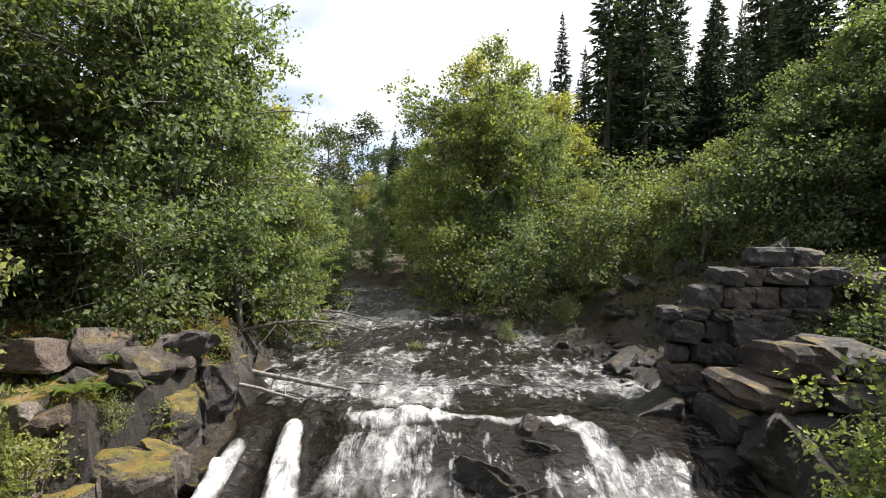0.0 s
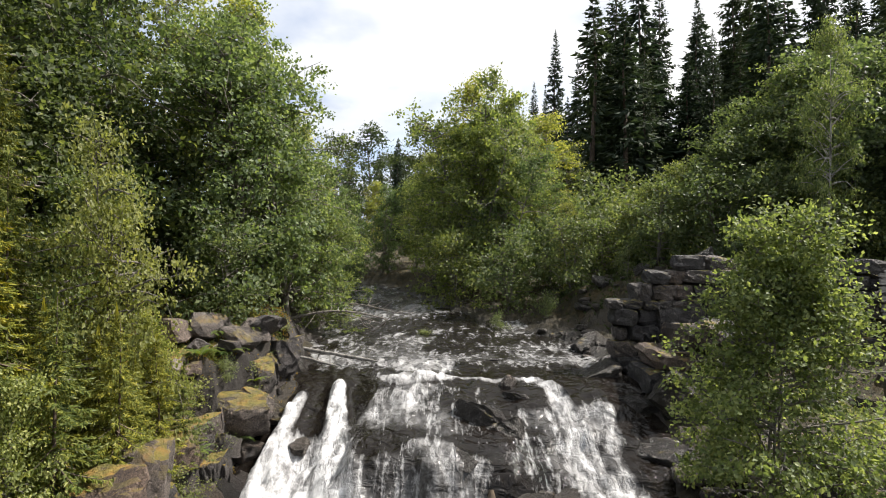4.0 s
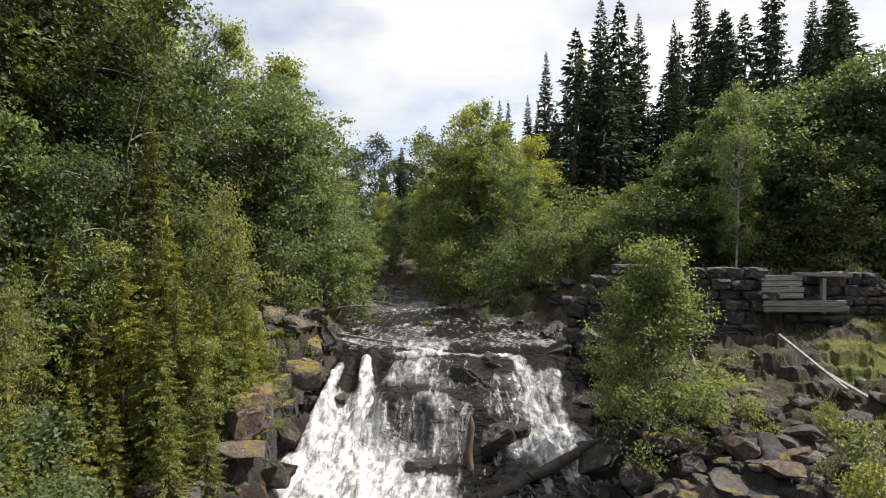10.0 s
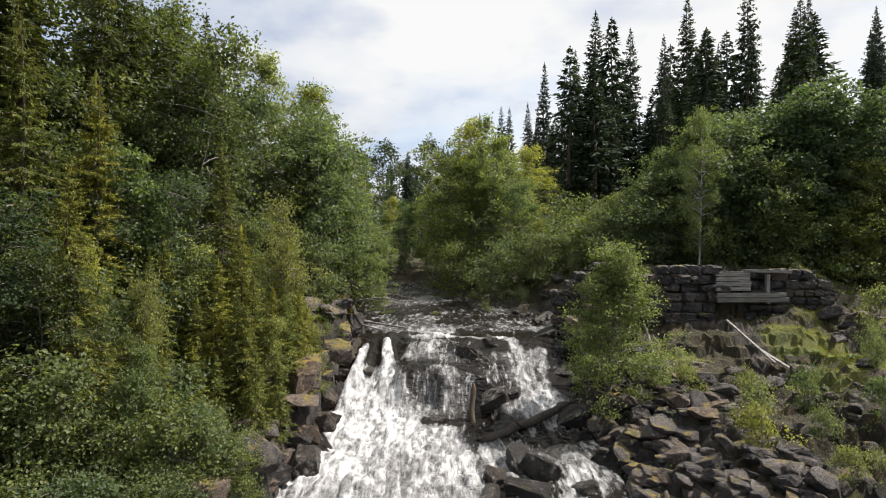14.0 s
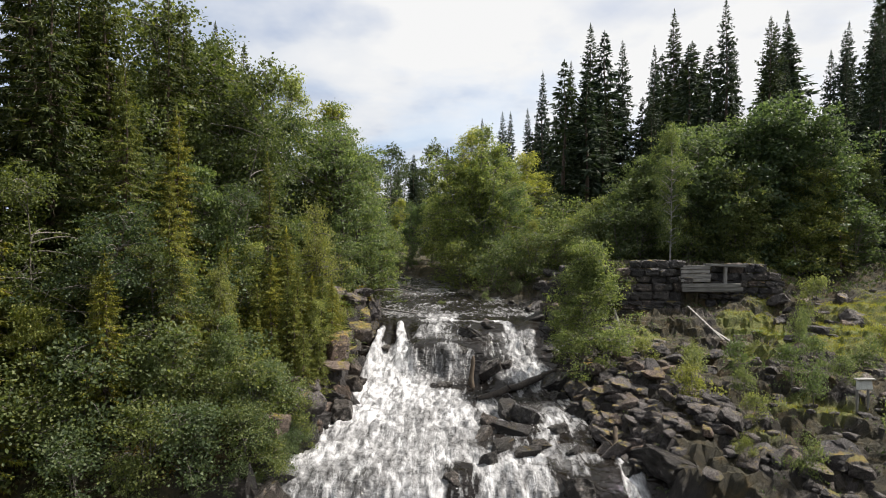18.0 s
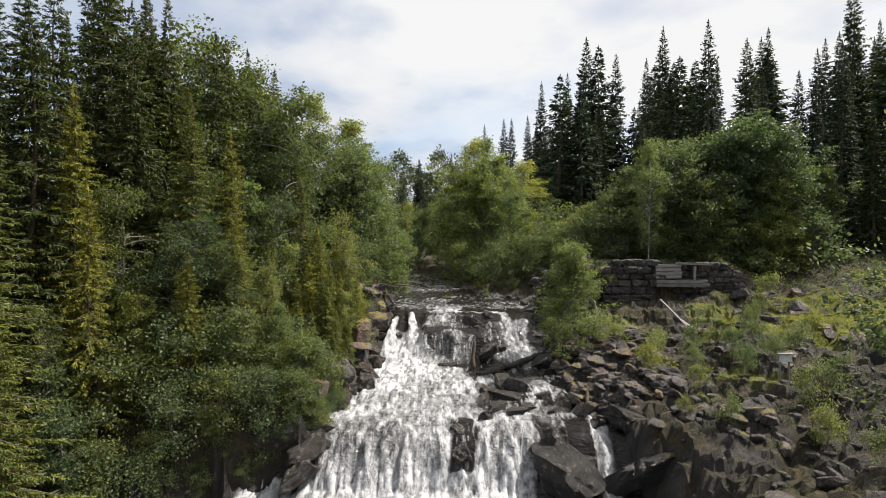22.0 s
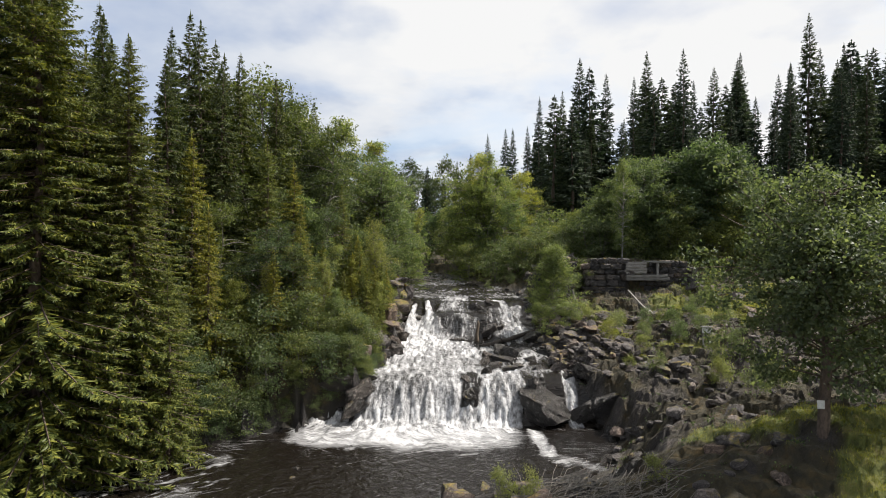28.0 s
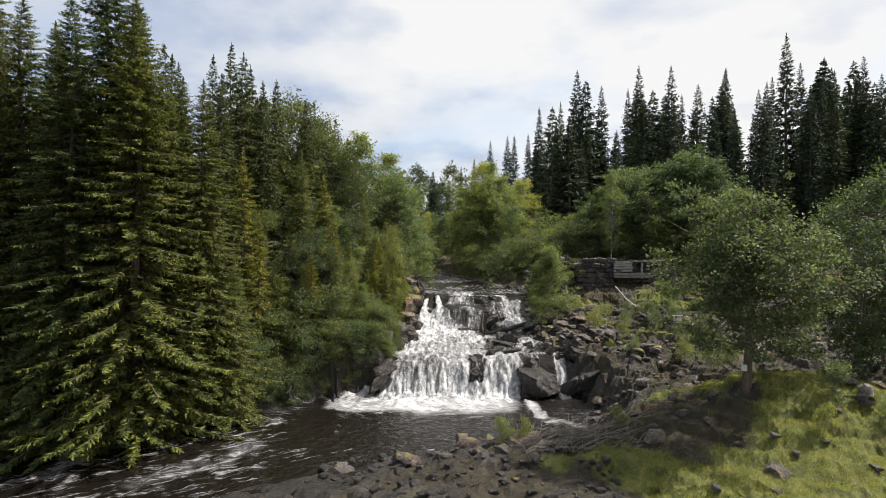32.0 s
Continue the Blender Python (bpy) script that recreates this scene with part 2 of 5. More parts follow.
M_MOSS = leaf_material("moss_tufts", (0.12, 0.105, 0.02), (0.25, 0.19, 0.035), (0.36, 0.24, 0.05), (1.4, 1.2, 0.7))
M_GRASS = leaf_material("grass_blades", (0.10, 0.115, 0.024), (0.205, 0.225, 0.042), (0.34, 0.31, 0.08), (1.6, 1.6, 0.9))


def bark_material(name, light, dark, scale):
    m, n, l, p, out = material(name)
    co = n.new("ShaderNodeTexCoord")
    mp = n.new("ShaderNodeMapping")
    mp.inputs["Scale"].default_value = (1, 1, 0.35)
    l.new(co.outputs["Object"], mp.inputs[0])
    big = noise_tex(n, l, scale, 8, 0.65, mp.outputs[0])
    l.new(ramp(n, l, big, [(0.35, dark), (0.6, light)]), p.inputs["Base Color"])
    p.inputs["Roughness"].default_value = 0.85
    bump(n, l, big, 0.7, 0.02, p)
    return m


M_BARK = bark_material("grey_bark", (0.20, 0.18, 0.155), (0.06, 0.05, 0.042), 14)
M_BIRCH_BARK = bark_material("birch_bark", (0.38, 0.36, 0.33), (0.08, 0.07, 0.06), 7)
M_SPRUCE_BARK = bark_material("spruce_bark", (0.14, 0.10, 0.075), (0.05, 0.036, 0.028), 16)
M_DRIFT = bark_material("weathered_wood", (0.30, 0.285, 0.26), (0.09, 0.08, 0.07), 12)
M_DARKWOOD = bark_material("soaked_wood", (0.06, 0.048, 0.038), (0.014, 0.012, 0.010), 12)
M_WETWOOD = bark_material("wet_wood", (0.10, 0.072, 0.046), (0.03, 0.022, 0.015), 10)


def stone_detail(n, l, pos):
    """Cracks, grain and mottling for bare rock: a colour factor and a height."""
    warp = n.new("ShaderNodeTexNoise")
    warp.inputs["Scale"].default_value = 2.5
    warp.inputs["Detail"].default_value = 5
    l.new(pos, warp.inputs["Vector"])
    shift = n.new("ShaderNodeVectorMath")
    shift.operation = "MULTIPLY_ADD"
    l.new(warp.outputs["Color"], shift.inputs[0])
    shift.inputs[1].default_value = (1.3, 1.3, 1.3)
    l.new(pos, shift.inputs[2])
    stretch = n.new("ShaderNodeMapping")
    stretch.inputs["Scale"].default_value = (1, 1, 2.4)
    l.new(shift.outputs[0], stretch.inputs[0])
    crack = n.new("ShaderNodeTexVoronoi")
    crack.feature = "DISTANCE_TO_EDGE"
    crack.inputs["Scale"].default_value = 2.6
    l.new(stretch.outputs[0], crack.inputs["Vector"])
    line = ramp(n, l, crack.outputs["Distance"], [(0.0, (0.42, 0.41, 0.40)), (0.02, (0.85, 0.85, 0.85)), (0.05, (1, 1, 1))])
    fine = noise_tex(n, l, 16, 9, 0.75, stretch.outputs[0])
    grain = noise_tex(n, l, 60, 5, 0.7, pos)
    mott = ramp(n, l, fine, [(0.36, (0.4, 0.39, 0.38)), (0.46, (0.75, 0.75, 0.75)), (0.54, (1.15, 1.14, 1.12)), (0.64, (1.9, 1.86, 1.8))])
    gr = ramp(n, l, grain, [(0.3, (0.5, 0.5, 0.5)), (0.7, (1.5, 1.5, 1.5))])
    col = mix(n, l, 1.0, mix(n, l, 1.0, mott, gr, "MULTIPLY"), line, "MULTIPLY")
    h = math_node(n, l, "ADD", math_node(n, l, "MULTIPLY", fine, 0.55), math_node(n, l, "MULTIPLY", line, 0.3))
    return col, math_node(n, l, "ADD", h, math_node(n, l, "MULTIPLY", grain, 0.12))


def rock_material(name, dark, light, moss, rough=0.8):
    m, n, l, p, out = material(name)
    co = n.new("ShaderNodeTexCoord")
    info = n.new("ShaderNodeObjectInfo")
    geo = n.new("ShaderNodeNewGeometry")
    pos = geo.outputs["Position"]
    big = noise_tex(n, l, 1.3, 8, 0.6, pos, 0.4)
    detail_col, detail_h = stone_detail(n, l, pos)
    col = mix(n, l, 1.0, ramp(n, l, big, [(0.3, dark), (0.7, light)]), detail_col, "MULTIPLY")
    lichen = ramp(n, l, noise_tex(n, l, 5.5, 6, 0.7, pos), [(0.56, (0, 0, 0)), (0.66, (0.6, 0.6, 0.6))])
    col = mix(n, l, lichen, col, (0.27, 0.25, 0.235))
    tint = ramp(n, l, info.outputs["Random"], [(0.0, (0.66, 0.66, 0.70)), (0.5, (1.05, 1.03, 1.02)), (0.8, (1.4, 1.3, 1.22)), (1.0, (1.55, 1.18, 0.92))])
    col = mix(n, l, 1.0, col, tint, "MULTIPLY")
    sp = n.new("ShaderNodeSeparateXYZ")
    l.new(geo.outputs["Normal"], sp.inputs[0])
    mossy = math_node(n, l, "MULTIPLY", ramp(n, l, sp.outputs["Z"], [(0.45, (0, 0, 0)), (0.9, (1, 1, 1))]),
                      ramp(n, l, noise_tex(n, l, 2.2, 7, 0.65, pos), [(0.62 - 0.28 * moss, (0, 0, 0)), (0.72 - 0.25 * moss, (1, 1, 1))]))
    mosscol = ramp(n, l, noise_tex(n, l, 6, 5, 0.6, pos), [(0.3, (0.10, 0.10, 0.022)), (0.5, (0.24, 0.19, 0.04)), (0.7, (0.36, 0.20, 0.045))])
    col = mix(n, l, mossy, col, mosscol)
    l.new(col, p.inputs["Base Color"])
    p.inputs["Roughness"].default_value = rough
    bump(n, l, detail_h, 1.0, 0.12, p)
    return m


M_ROCK = rock_material("grey_rock", (0.032, 0.028, 0.027), (0.15, 0.132, 0.124), 0.32)
# Rock colour raised so the left cliff looks sunlit.
M_CLIFF_LIT = rock_material("cliff_rock", (0.20, 0.168, 0.142), (0.42, 0.365, 0.315), 1.3)
M_MOSSY = rock_material("mossy_rock", (0.03, 0.026, 0.024), (0.12, 0.105, 0.097), 1.15)
M_ROCK_WET = rock_material("wet_rock", (0.014, 0.012, 0.011), (0.05, 0.044, 0.038), 0.12, 0.42)
M_WALLSTONE = rock_material("wall_stone", (0.022, 0.021, 0.0215), (0.098, 0.092, 0.091), 0.35)


# ground: rock, moss, grass and forest soil by masks stored with the mesh
m, n, l, p, out = material("ground_cover")
M_GROUND = m
att = n.new("ShaderNodeAttribute")
att.attribute_name = "cover"
csep = n.new("ShaderNodeSeparateColor")
l.new(att.outputs["Color"], csep.inputs[0])
geo = n.new("ShaderNodeNewGeometry")
pos = geo.outputs["Position"]
big = noise_tex(n, l, 0.9, 8, 0.6, pos, 0.5)
fine = noise_tex(n, l, 11, 9, 0.7, pos)
rockc = ramp(n, l, big, [(0.3, (0.018, 0.015, 0.0135)), (0.5, (0.046, 0.039, 0.035)), (0.68, (0.12, 0.103, 0.093))])
detail_col, detail_h = stone_detail(n, l, pos)
rockc = mix(n, l, 1.0, rockc, detail_col, "MULTIPLY")
soilc = ramp(n, l, noise_tex(n, l, 3.0, 8, 0.7, pos), [(0.3, (0.015, 0.014, 0.009)), (0.5, (0.04, 0.033, 0.013)), (0.68, (0.10, 0.065, 0.02))])
grassc = ramp(n, l, noise_tex(n, l, 2.4, 8, 0.7, pos), [(0.32, (0.045, 0.05, 0.014)), (0.5, (0.12, 0.135, 0.027)), (0.66, (0.19, 0.165, 0.052))])
heath = ramp(n, l, noise_tex(n, l, 5.0, 8, 0.7, pos), [(0.3, (0.014, 0.012, 0.007)), (0.5, (0.034, 0.027, 0.012)), (0.7, (0.065, 0.048, 0.02))])
nsep = n.new("ShaderNodeSeparateXYZ")
l.new(geo.outputs["Normal"], nsep.inputs[0])
flatness = math_node(n, l, "MULTIPLY", ramp(n, l, nsep.outputs["Z"], [(0.45, (0, 0, 0)), (0.8, (1, 1, 1))]), ramp(n, l, noise_tex(n, l, 0.8, 7, 0.65, pos), [(0.38, (0, 0, 0)), (0.5, (0.95, 0.95, 0.95))]))
col = mix(n, l, flatness, rockc, heath)
col = mix(n, l, csep.outputs[1], col, grassc)
col = mix(n, l, csep.outputs[0], col, soilc)
wetc = mix(n, l, 1.0, rockc, (0.3, 0.28, 0.26), "MULTIPLY")
col = mix(n, l, csep.outputs[2], col, wetc)
l.new(col, p.inputs["Base Color"])
l.new(math_node(n, l, "SUBTRACT", 0.9, math_node(n, l, "MULTIPLY", csep.outputs[2], 0.55)), p.inputs["Roughness"])
bump(n, l, math_node(n, l, "ADD", math_node(n, l, "MULTIPLY", detail_h, 0.7), math_node(n, l, "MULTIPLY", fine, 0.3)), 1.0, 0.12, p)


# water: brown clear water and white foam, laid out along the flow
m, n, l, p, out = material("river_water")
M_WATER = m
fl = n.new("ShaderNodeAttribute")
fl.attribute_name = "flow"
fo = n.new("ShaderNodeAttribute")
fo.attribute_name = "foam"
mp = n.new("ShaderNodeMapping")
mp.inputs["Scale"].default_value = (4.2, 0.55, 1)
l.new(fl.outputs["Vector"], mp.inputs[0])
streak = noise_tex(n, l, 1.0, 9, 0.62, mp.outputs[0], 0.6)
mp2 = n.new("ShaderNodeMapping")
mp2.inputs["Scale"].default_value = (7.5, 2.4, 1)
l.new(fl.outputs["Vector"], mp2.inputs[0])
streak2 = noise_tex(n, l, 1.0, 6, 0.65, mp2.outputs[0], 0.4)
mp3 = n.new("ShaderNodeMapping")
mp3.inputs["Scale"].default_value = (17, 7, 1)
l.new(fl.outputs["Vector"], mp3.inputs[0])
streak3 = noise_tex(n, l, 1.0, 4, 0.6, mp3.outputs[0], 0.3)
sm = math_node(n, l, "ADD", math_node(n, l, "MULTIPLY", streak, 0.56), math_node(n, l, "MULTIPLY", streak2, 0.30))
sm = math_node(n, l, "ADD", sm, math_node(n, l, "MULTIPLY", streak3, 0.14))
widen = n.new("ShaderNodeMapRange")
widen.inputs["From Min"].default_value, widen.inputs["From Max"].default_value = 0.3, 0.7
widen.inputs["To Min"].default_value, widen.inputs["To Max"].default_value = 0.14, 0.86
l.new(sm, widen.inputs["Value"])
sm = widen.outputs[0]
thr = n.new("ShaderNodeMapRange")
thr.inputs["From Min"].default_value = 0.0
thr.inputs["From Max"].default_value = 1.0
thr.inputs["To Min"].default_value = 0.80
thr.inputs["To Max"].default_value = 0.20
l.new(fo.outputs["Fac"], thr.inputs["Value"])
df = n.new("ShaderNodeMath")
df.operation = "SUBTRACT"
l.new(sm, df.inputs[0])
l.new(thr.outputs[0], df.inputs[1])
fm = n.new("ShaderNodeMapRange")
fm.inputs["From Min"].default_value = 0.0
fm.inputs["From Max"].default_value = 0.34
l.new(df.outputs[0], fm.inputs["Value"])
veil = n.new("ShaderNodeMapRange")
veil.inputs["From Min"].default_value, veil.inputs["From Max"].default_value = 0.5, 0.95
veil.inputs["To Min"].default_value, veil.inputs["To Max"].default_value = 0.0, 1.0
l.new(fo.outputs["Fac"], veil.inputs["Value"])
gauze = math_node(n, l, "MULTIPLY", veil.outputs[0], ramp(n, l, streak2, [(0.32, (0.25, 0.25, 0.25)), (0.6, (1, 1, 1))]))
foam_share = math_node(n, l, "MAXIMUM", fm.outputs[0], gauze)
where = n.new("ShaderNodeNewGeometry")
puffs = noise_tex(n, l, 5.5, 5, 0.62, where.outputs["Position"], 0.4)
froth = math_node(n, l, "ADD", math_node(n, l, "MULTIPLY", puffs, 0.4), math_node(n, l, "MULTIPLY", streak2, 0.6))
# Foam colour; its greys include the shading between lumps and strands.
white = ramp(n, l, froth, [(0.35, (0.27, 0.266, 0.268)), (0.5, (0.49, 0.486, 0.488)), (0.64, (0.66, 0.657, 0.658))])
l.new(mix(n, l, foam_share, (0.009, 0.007, 0.0055), white), p.inputs["Base Color"])
l.new(math_node(n, l, "ADD", 0.06, math_node(n, l, "MULTIPLY", foam_share, 0.9)), p.inputs["Roughness"])
p.inputs["IOR"].default_value = 1.33
rip = noise_tex(n, l, 3.8, 2.5, 0.5, fl.outputs["Vector"], 0.6)
calm_share = math_node(n, l, "SUBTRACT", 1.0, math_node(n, l, "MULTIPLY", foam_share, 0.9))
bump(n, l, math_node(n, l, "ADD", math_node(n, l, "MULTIPLY", rip, calm_share), math_node(n, l, "MULTIPLY", streak2, 0.25)), 1.0, 0.1, p)


# ---- the lie of the land ----
def channel(y):
    xl = np.interp(y, [-3.6, 0, 6, 8, 12, 18, 22, 26, 32, 50, 90], [-4.4, -3.6, -3.4, -3.0, -3.6, -4.4, -5.4, -8.5, -17, -45, -90])
    xr = np.interp(y, [-3.6, 0, 5, 7, 10, 12.5, 14, 18, 22, 26, 32, 50, 90], [4.3, 3.3, 3.2, 3.6, 3.8, 3.4, 1.4, 0.0, -1.6, -4.8, -13, -41, -86])
    return xl, xr


POOL = [(0.8, -4.6, 3.9), (-5.3, -7.4, 3.85), (-10.8, -11.6, 3.5), (-17.8, -14.9, 3.6), (-45.0, -24.0, 4.0), (-300.0, -120.0, 6.0)]


def pool_distance(x, y):
    best = np.full(np.shape(x), 1e9)
    for (ax, ay, ar), (bx, by, br) in zip(POOL, POOL[1:]):
        dx, dy = bx - ax, by - ay
        t = np.clip(((x - ax) * dx + (y - ay) * dy) / (dx * dx + dy * dy), 0, 1)
        best = np.minimum(best, np.hypot(x - ax - t * dx, y - ay - t * dy) - (ar + t * (br - ar)))
    return best


def water_level(x, y):
    s = (0.3 * fbm(x * 0.8, y * 0.25 + 3, 21, 3) + 0.03 * (x + 1)) * smooth(-4, -2.5, y) * (1 - smooth(7, 9, y))
    ys = [-3.5, -3.2, -2.9, -2.6, -2.3, -2.0, -1.6, -1.0, -0.4, 0, 0.35, 1.4, 1.7, 3.0]
    zs = [0.0, 0.14, 0.55, 0.92, 1.24, 1.42, 1.52, 1.55, 1.57, 1.60, 1.68, 1.71, 1.78, 1.8]
    up, upz = [9.2, 10, 12, 19, 30, 90], [3.47, 3.51, 3.6, 4.0, 4.4, 6.5]
    v = y + s
    spouts = np.interp(v, ys + [4.3, 4.8, 5.4, 6.2, 7.0, 7.6, 7.9, 8.4] + up, zs + [1.84, 1.98, 2.2, 2.52, 2.84, 3.08, 3.2, 3.36] + upz)
    ramp_z = np.interp(v, ys + [4.6, 5.0, 5.3, 5.55, 5.9, 6.4, 7.1, 7.7, 8.3] + up, zs + [1.84, 2.02, 2.4, 2.75, 2.93, 3.04, 3.18, 3.33, 3.44] + upz)
    stairs = np.interp(v, ys + [3.7, 4.1, 4.6, 5.2, 5.45, 6.0, 6.25, 6.8, 7.1, 7.7, 8.3] + up, zs + [1.86, 2.05, 2.26, 2.4, 2.6, 2.72, 2.92, 3.05, 3.24, 3.42, 3.46] + upz)
    w = smooth(-1.4, -1.9, x)
    u = smooth(0.9, 1.5, x)
    steps = spouts * w + (ramp_z * (1 - u) + stairs * u) * (1 - w)
    down = -0.045 * np.clip(-5 - x, 0, 40)
    return np.where(y > -3.9, np.maximum(steps, 0), down)


def bank_distance(x, y):
    xl, xr = channel(y)
    d = np.maximum(xl - x, x - xr)
    d = np.where(y > -3.9, d, 1e9)
    return np.minimum(d, pool_distance(x, y))


def blocks(x, y, size, seed):
    """Broken rock: a height for each cell of a jittered grid, and how near the cell's edge is."""
    x, y = x / size, y / size
    i, j = np.floor(x).astype(np.int64), np.floor(y).astype(np.int64)
    best, second, val = np.full(np.shape(x), 9.0), np.full(np.shape(x), 9.0), np.zeros(np.shape(x))
    for di in (-1, 0, 1):
        for dj in (-1, 0, 1):
            a, b = i + di, j + dj
            px, py = a + hash01(a, b, seed), b + hash01(a, b, seed + 1)
            d = np.hypot(x - px, y - py)
            tilt = (hash01(a, b, seed + 2) - 0.5) + 0.6 * (x - px) * (hash01(a, b, seed + 3) - 0.5) + 0.6 * (y - py) * (hash01(a, b, seed + 4) - 0.5)
            nearer = d < best
            second = np.where(nearer, best, np.minimum(second, d))
            val = np.where(nearer, tilt, val)
            best = np.where(nearer, d, best)
    return val, second - best


def ground(x, y, rough=True):
    x, y = np.asarray(x, float), np.asarray(y, float)
    xl, xr = channel(y)
    wob = 0.35 * fbm(x * 0.7, y * 0.7, 3, 3) + 0.6 * blocks(x + 0.2 * fbm(x * 2, y * 2, 13, 2), y, 0.9, 61)[0] * smooth(-16, -12, y) * (1 - smooth(12, 14, y)) * (np.abs(x) < 12)
    sd = bank_distance(x, y) + wob * (np.abs(x) < 60)
    lev = water_level(np.clip(x, xl, xr), y)
    lev = np.where(y > -3.9, lev, water_level(x, y))
    line = np.interp(-x, [-p[0] for p in POOL], [p[1] for p in POOL])
    left = np.where(y > -3.9, x < (xl + xr) / 2, (x < 0.8) & (y > line))
    lt = np.interp(y, [-30, -12, -8, -4, -2, 0, 2, 4, 5.8, 6.4, 10, 20, 40, 90], [0.6, 0.5, 0.7, 1.3, 2.3, 2.4, 2.7, 2.9, 3.05, 4.1, 4.4, 5, 6, 8]) \
        + 0.13 * np.clip(sd, 0, 60) + 0.05 * np.clip(sd - 20, 0, 400)
    lw = np.interp(y, [-12, -8, -3, 2, 10, 16], [1.2, 0.8, 0.4, 0.45, 0.8, 2.0])
    rt = np.interp(y, [-40, -16, -14, -11, -8, -5, -2, 2, 5, 8, 12, 40, 90], [0.9, 0.8, 0.9, 1.5, 1.5, 1.4, 2.1, 2.75, 3.0, 3.45, 4.6, 6.0, 8.0])
    rt = rt + np.clip(0.09 * (x - 7), -0.3, 2.0) + 1.0 * np.exp(-((x - 9) ** 2 / 9 + (y + 10.6) ** 2 / 6)) + 0.09 * np.clip(x - 24, 0, 500) * smooth(-30, 10, y)
    rt = rt - 0.5 * np.exp(-((x - 9.5) ** 2 / 2 + (y - 5.6) ** 2 / 2))
    terrace = smooth(9.15, 9.5, y) * smooth(3.9, 4.2, x) * (1 - smooth(12.5, 15.5, x)) * (1 - smooth(15.0, 17.0, y))
    rt = np.where(terrace > 0, rt + (np.maximum(5.6, rt) - rt) * terrace, rt)
    rw = np.interp(y, [-16, -10, -4, 0, 4, 7, 9, 12, 18], [6.0, 3.5, 0.9, 1.6, 2.0, 0.5, 0.5, 5.0, 7.0])
    top = np.where(left, lt, rt)
    rise = smooth(0, np.where(left, lw, rw), sd)
    bed = lev - np.clip(-sd * 0.6, 0, 0.45)
    z = np.where(sd < 0, bed, lev + (top - lev) * rise)
    if rough:
        near = 1 - smooth(40, 90, np.hypot(x, y))
        rocky = near * smooth(-0.4, 0.6, sd) * (1 - 0.92 * smooth(-15.5, -18.5, y))
        ridge = 1 - np.abs(fbm(x * 0.8 + 0.3 * y, y * 0.9, 7, 4)) * 2
        wx, wy = x + 0.25 * fbm(x * 1.5, y * 1.5, 91, 2), y + 0.25 * fbm(x * 1.5, y * 1.5, 95, 2)
        cell, edge = blocks(wx, wy, 1.15, 71)
        cell2, edge2 = blocks(wx, wy, 0.45, 75)
        rough_rock = (1 - 0.75 * smooth(11, 13, y)) * (1 - 0.75 * smooth(-7.5, -9, y)) * (1 - 0.7 * (x < -2.5) * smooth(-7, -5, y))
        z = z + rocky * rough_rock * (0.30 * cell + 0.16 * cell2 - 0.16 * smooth(0.14, 0.0, edge) - 0.07 * smooth(0.2, 0.0, edge2))
        z = z + rocky * (0.18 * ridge - 0.1 + 0.08 * fbm(x * 2.3, y * 2.3, 9, 4)) + (1 - near) * 2.0 * fbm(x * 0.02, y * 0.02, 5, 3)
        ledge = rocky * smooth(-0.25, 0.1, fbm(x * 0.35, y * 0.35, 47, 3)) * (1 - smooth(9, 10, y))
        q = (z + 0.12 * fbm(x * 1.7, y * 1.7, 45, 3)) / 0.3
        z = z + ledge * 0.8 * ((np.floor(q) + smooth(0.5, 0.95, q - np.floor(q))) * 0.3 - z)
        z = z + rocky * 0.07 * fbm(x * 6, y * 6, 49, 3)
        bedrock = smooth(0.2, -0.6, sd) * (y > -3.2) * (y < 9)
        cell, edge = blocks(x, y * 0.8, 1.3, 81)
        z = z + bedrock * (0.35 * np.clip(fbm(x * 1.05, y * 1.2, 31, 3), -0.3, 1) + 0.35 * cell - 0.1)
    return z


def ground_at(x, y):
    return float(ground(np.array([x]), np.array([y]))[0])


def spread(lo, hi, step, far, growth=1.22):
    core = np.arange(lo, hi + step / 2, step)
    out_hi, out_lo, d = [], [], step
    while (out_hi[-1] if out_hi else hi) < far:
        d *= growth
        out_hi.append((out_hi[-1] if out_hi else hi) + d)
        out_lo.append((out_lo[-1] if out_lo else lo) - d)
    return np.concatenate([out_lo[::-1], core, out_hi])


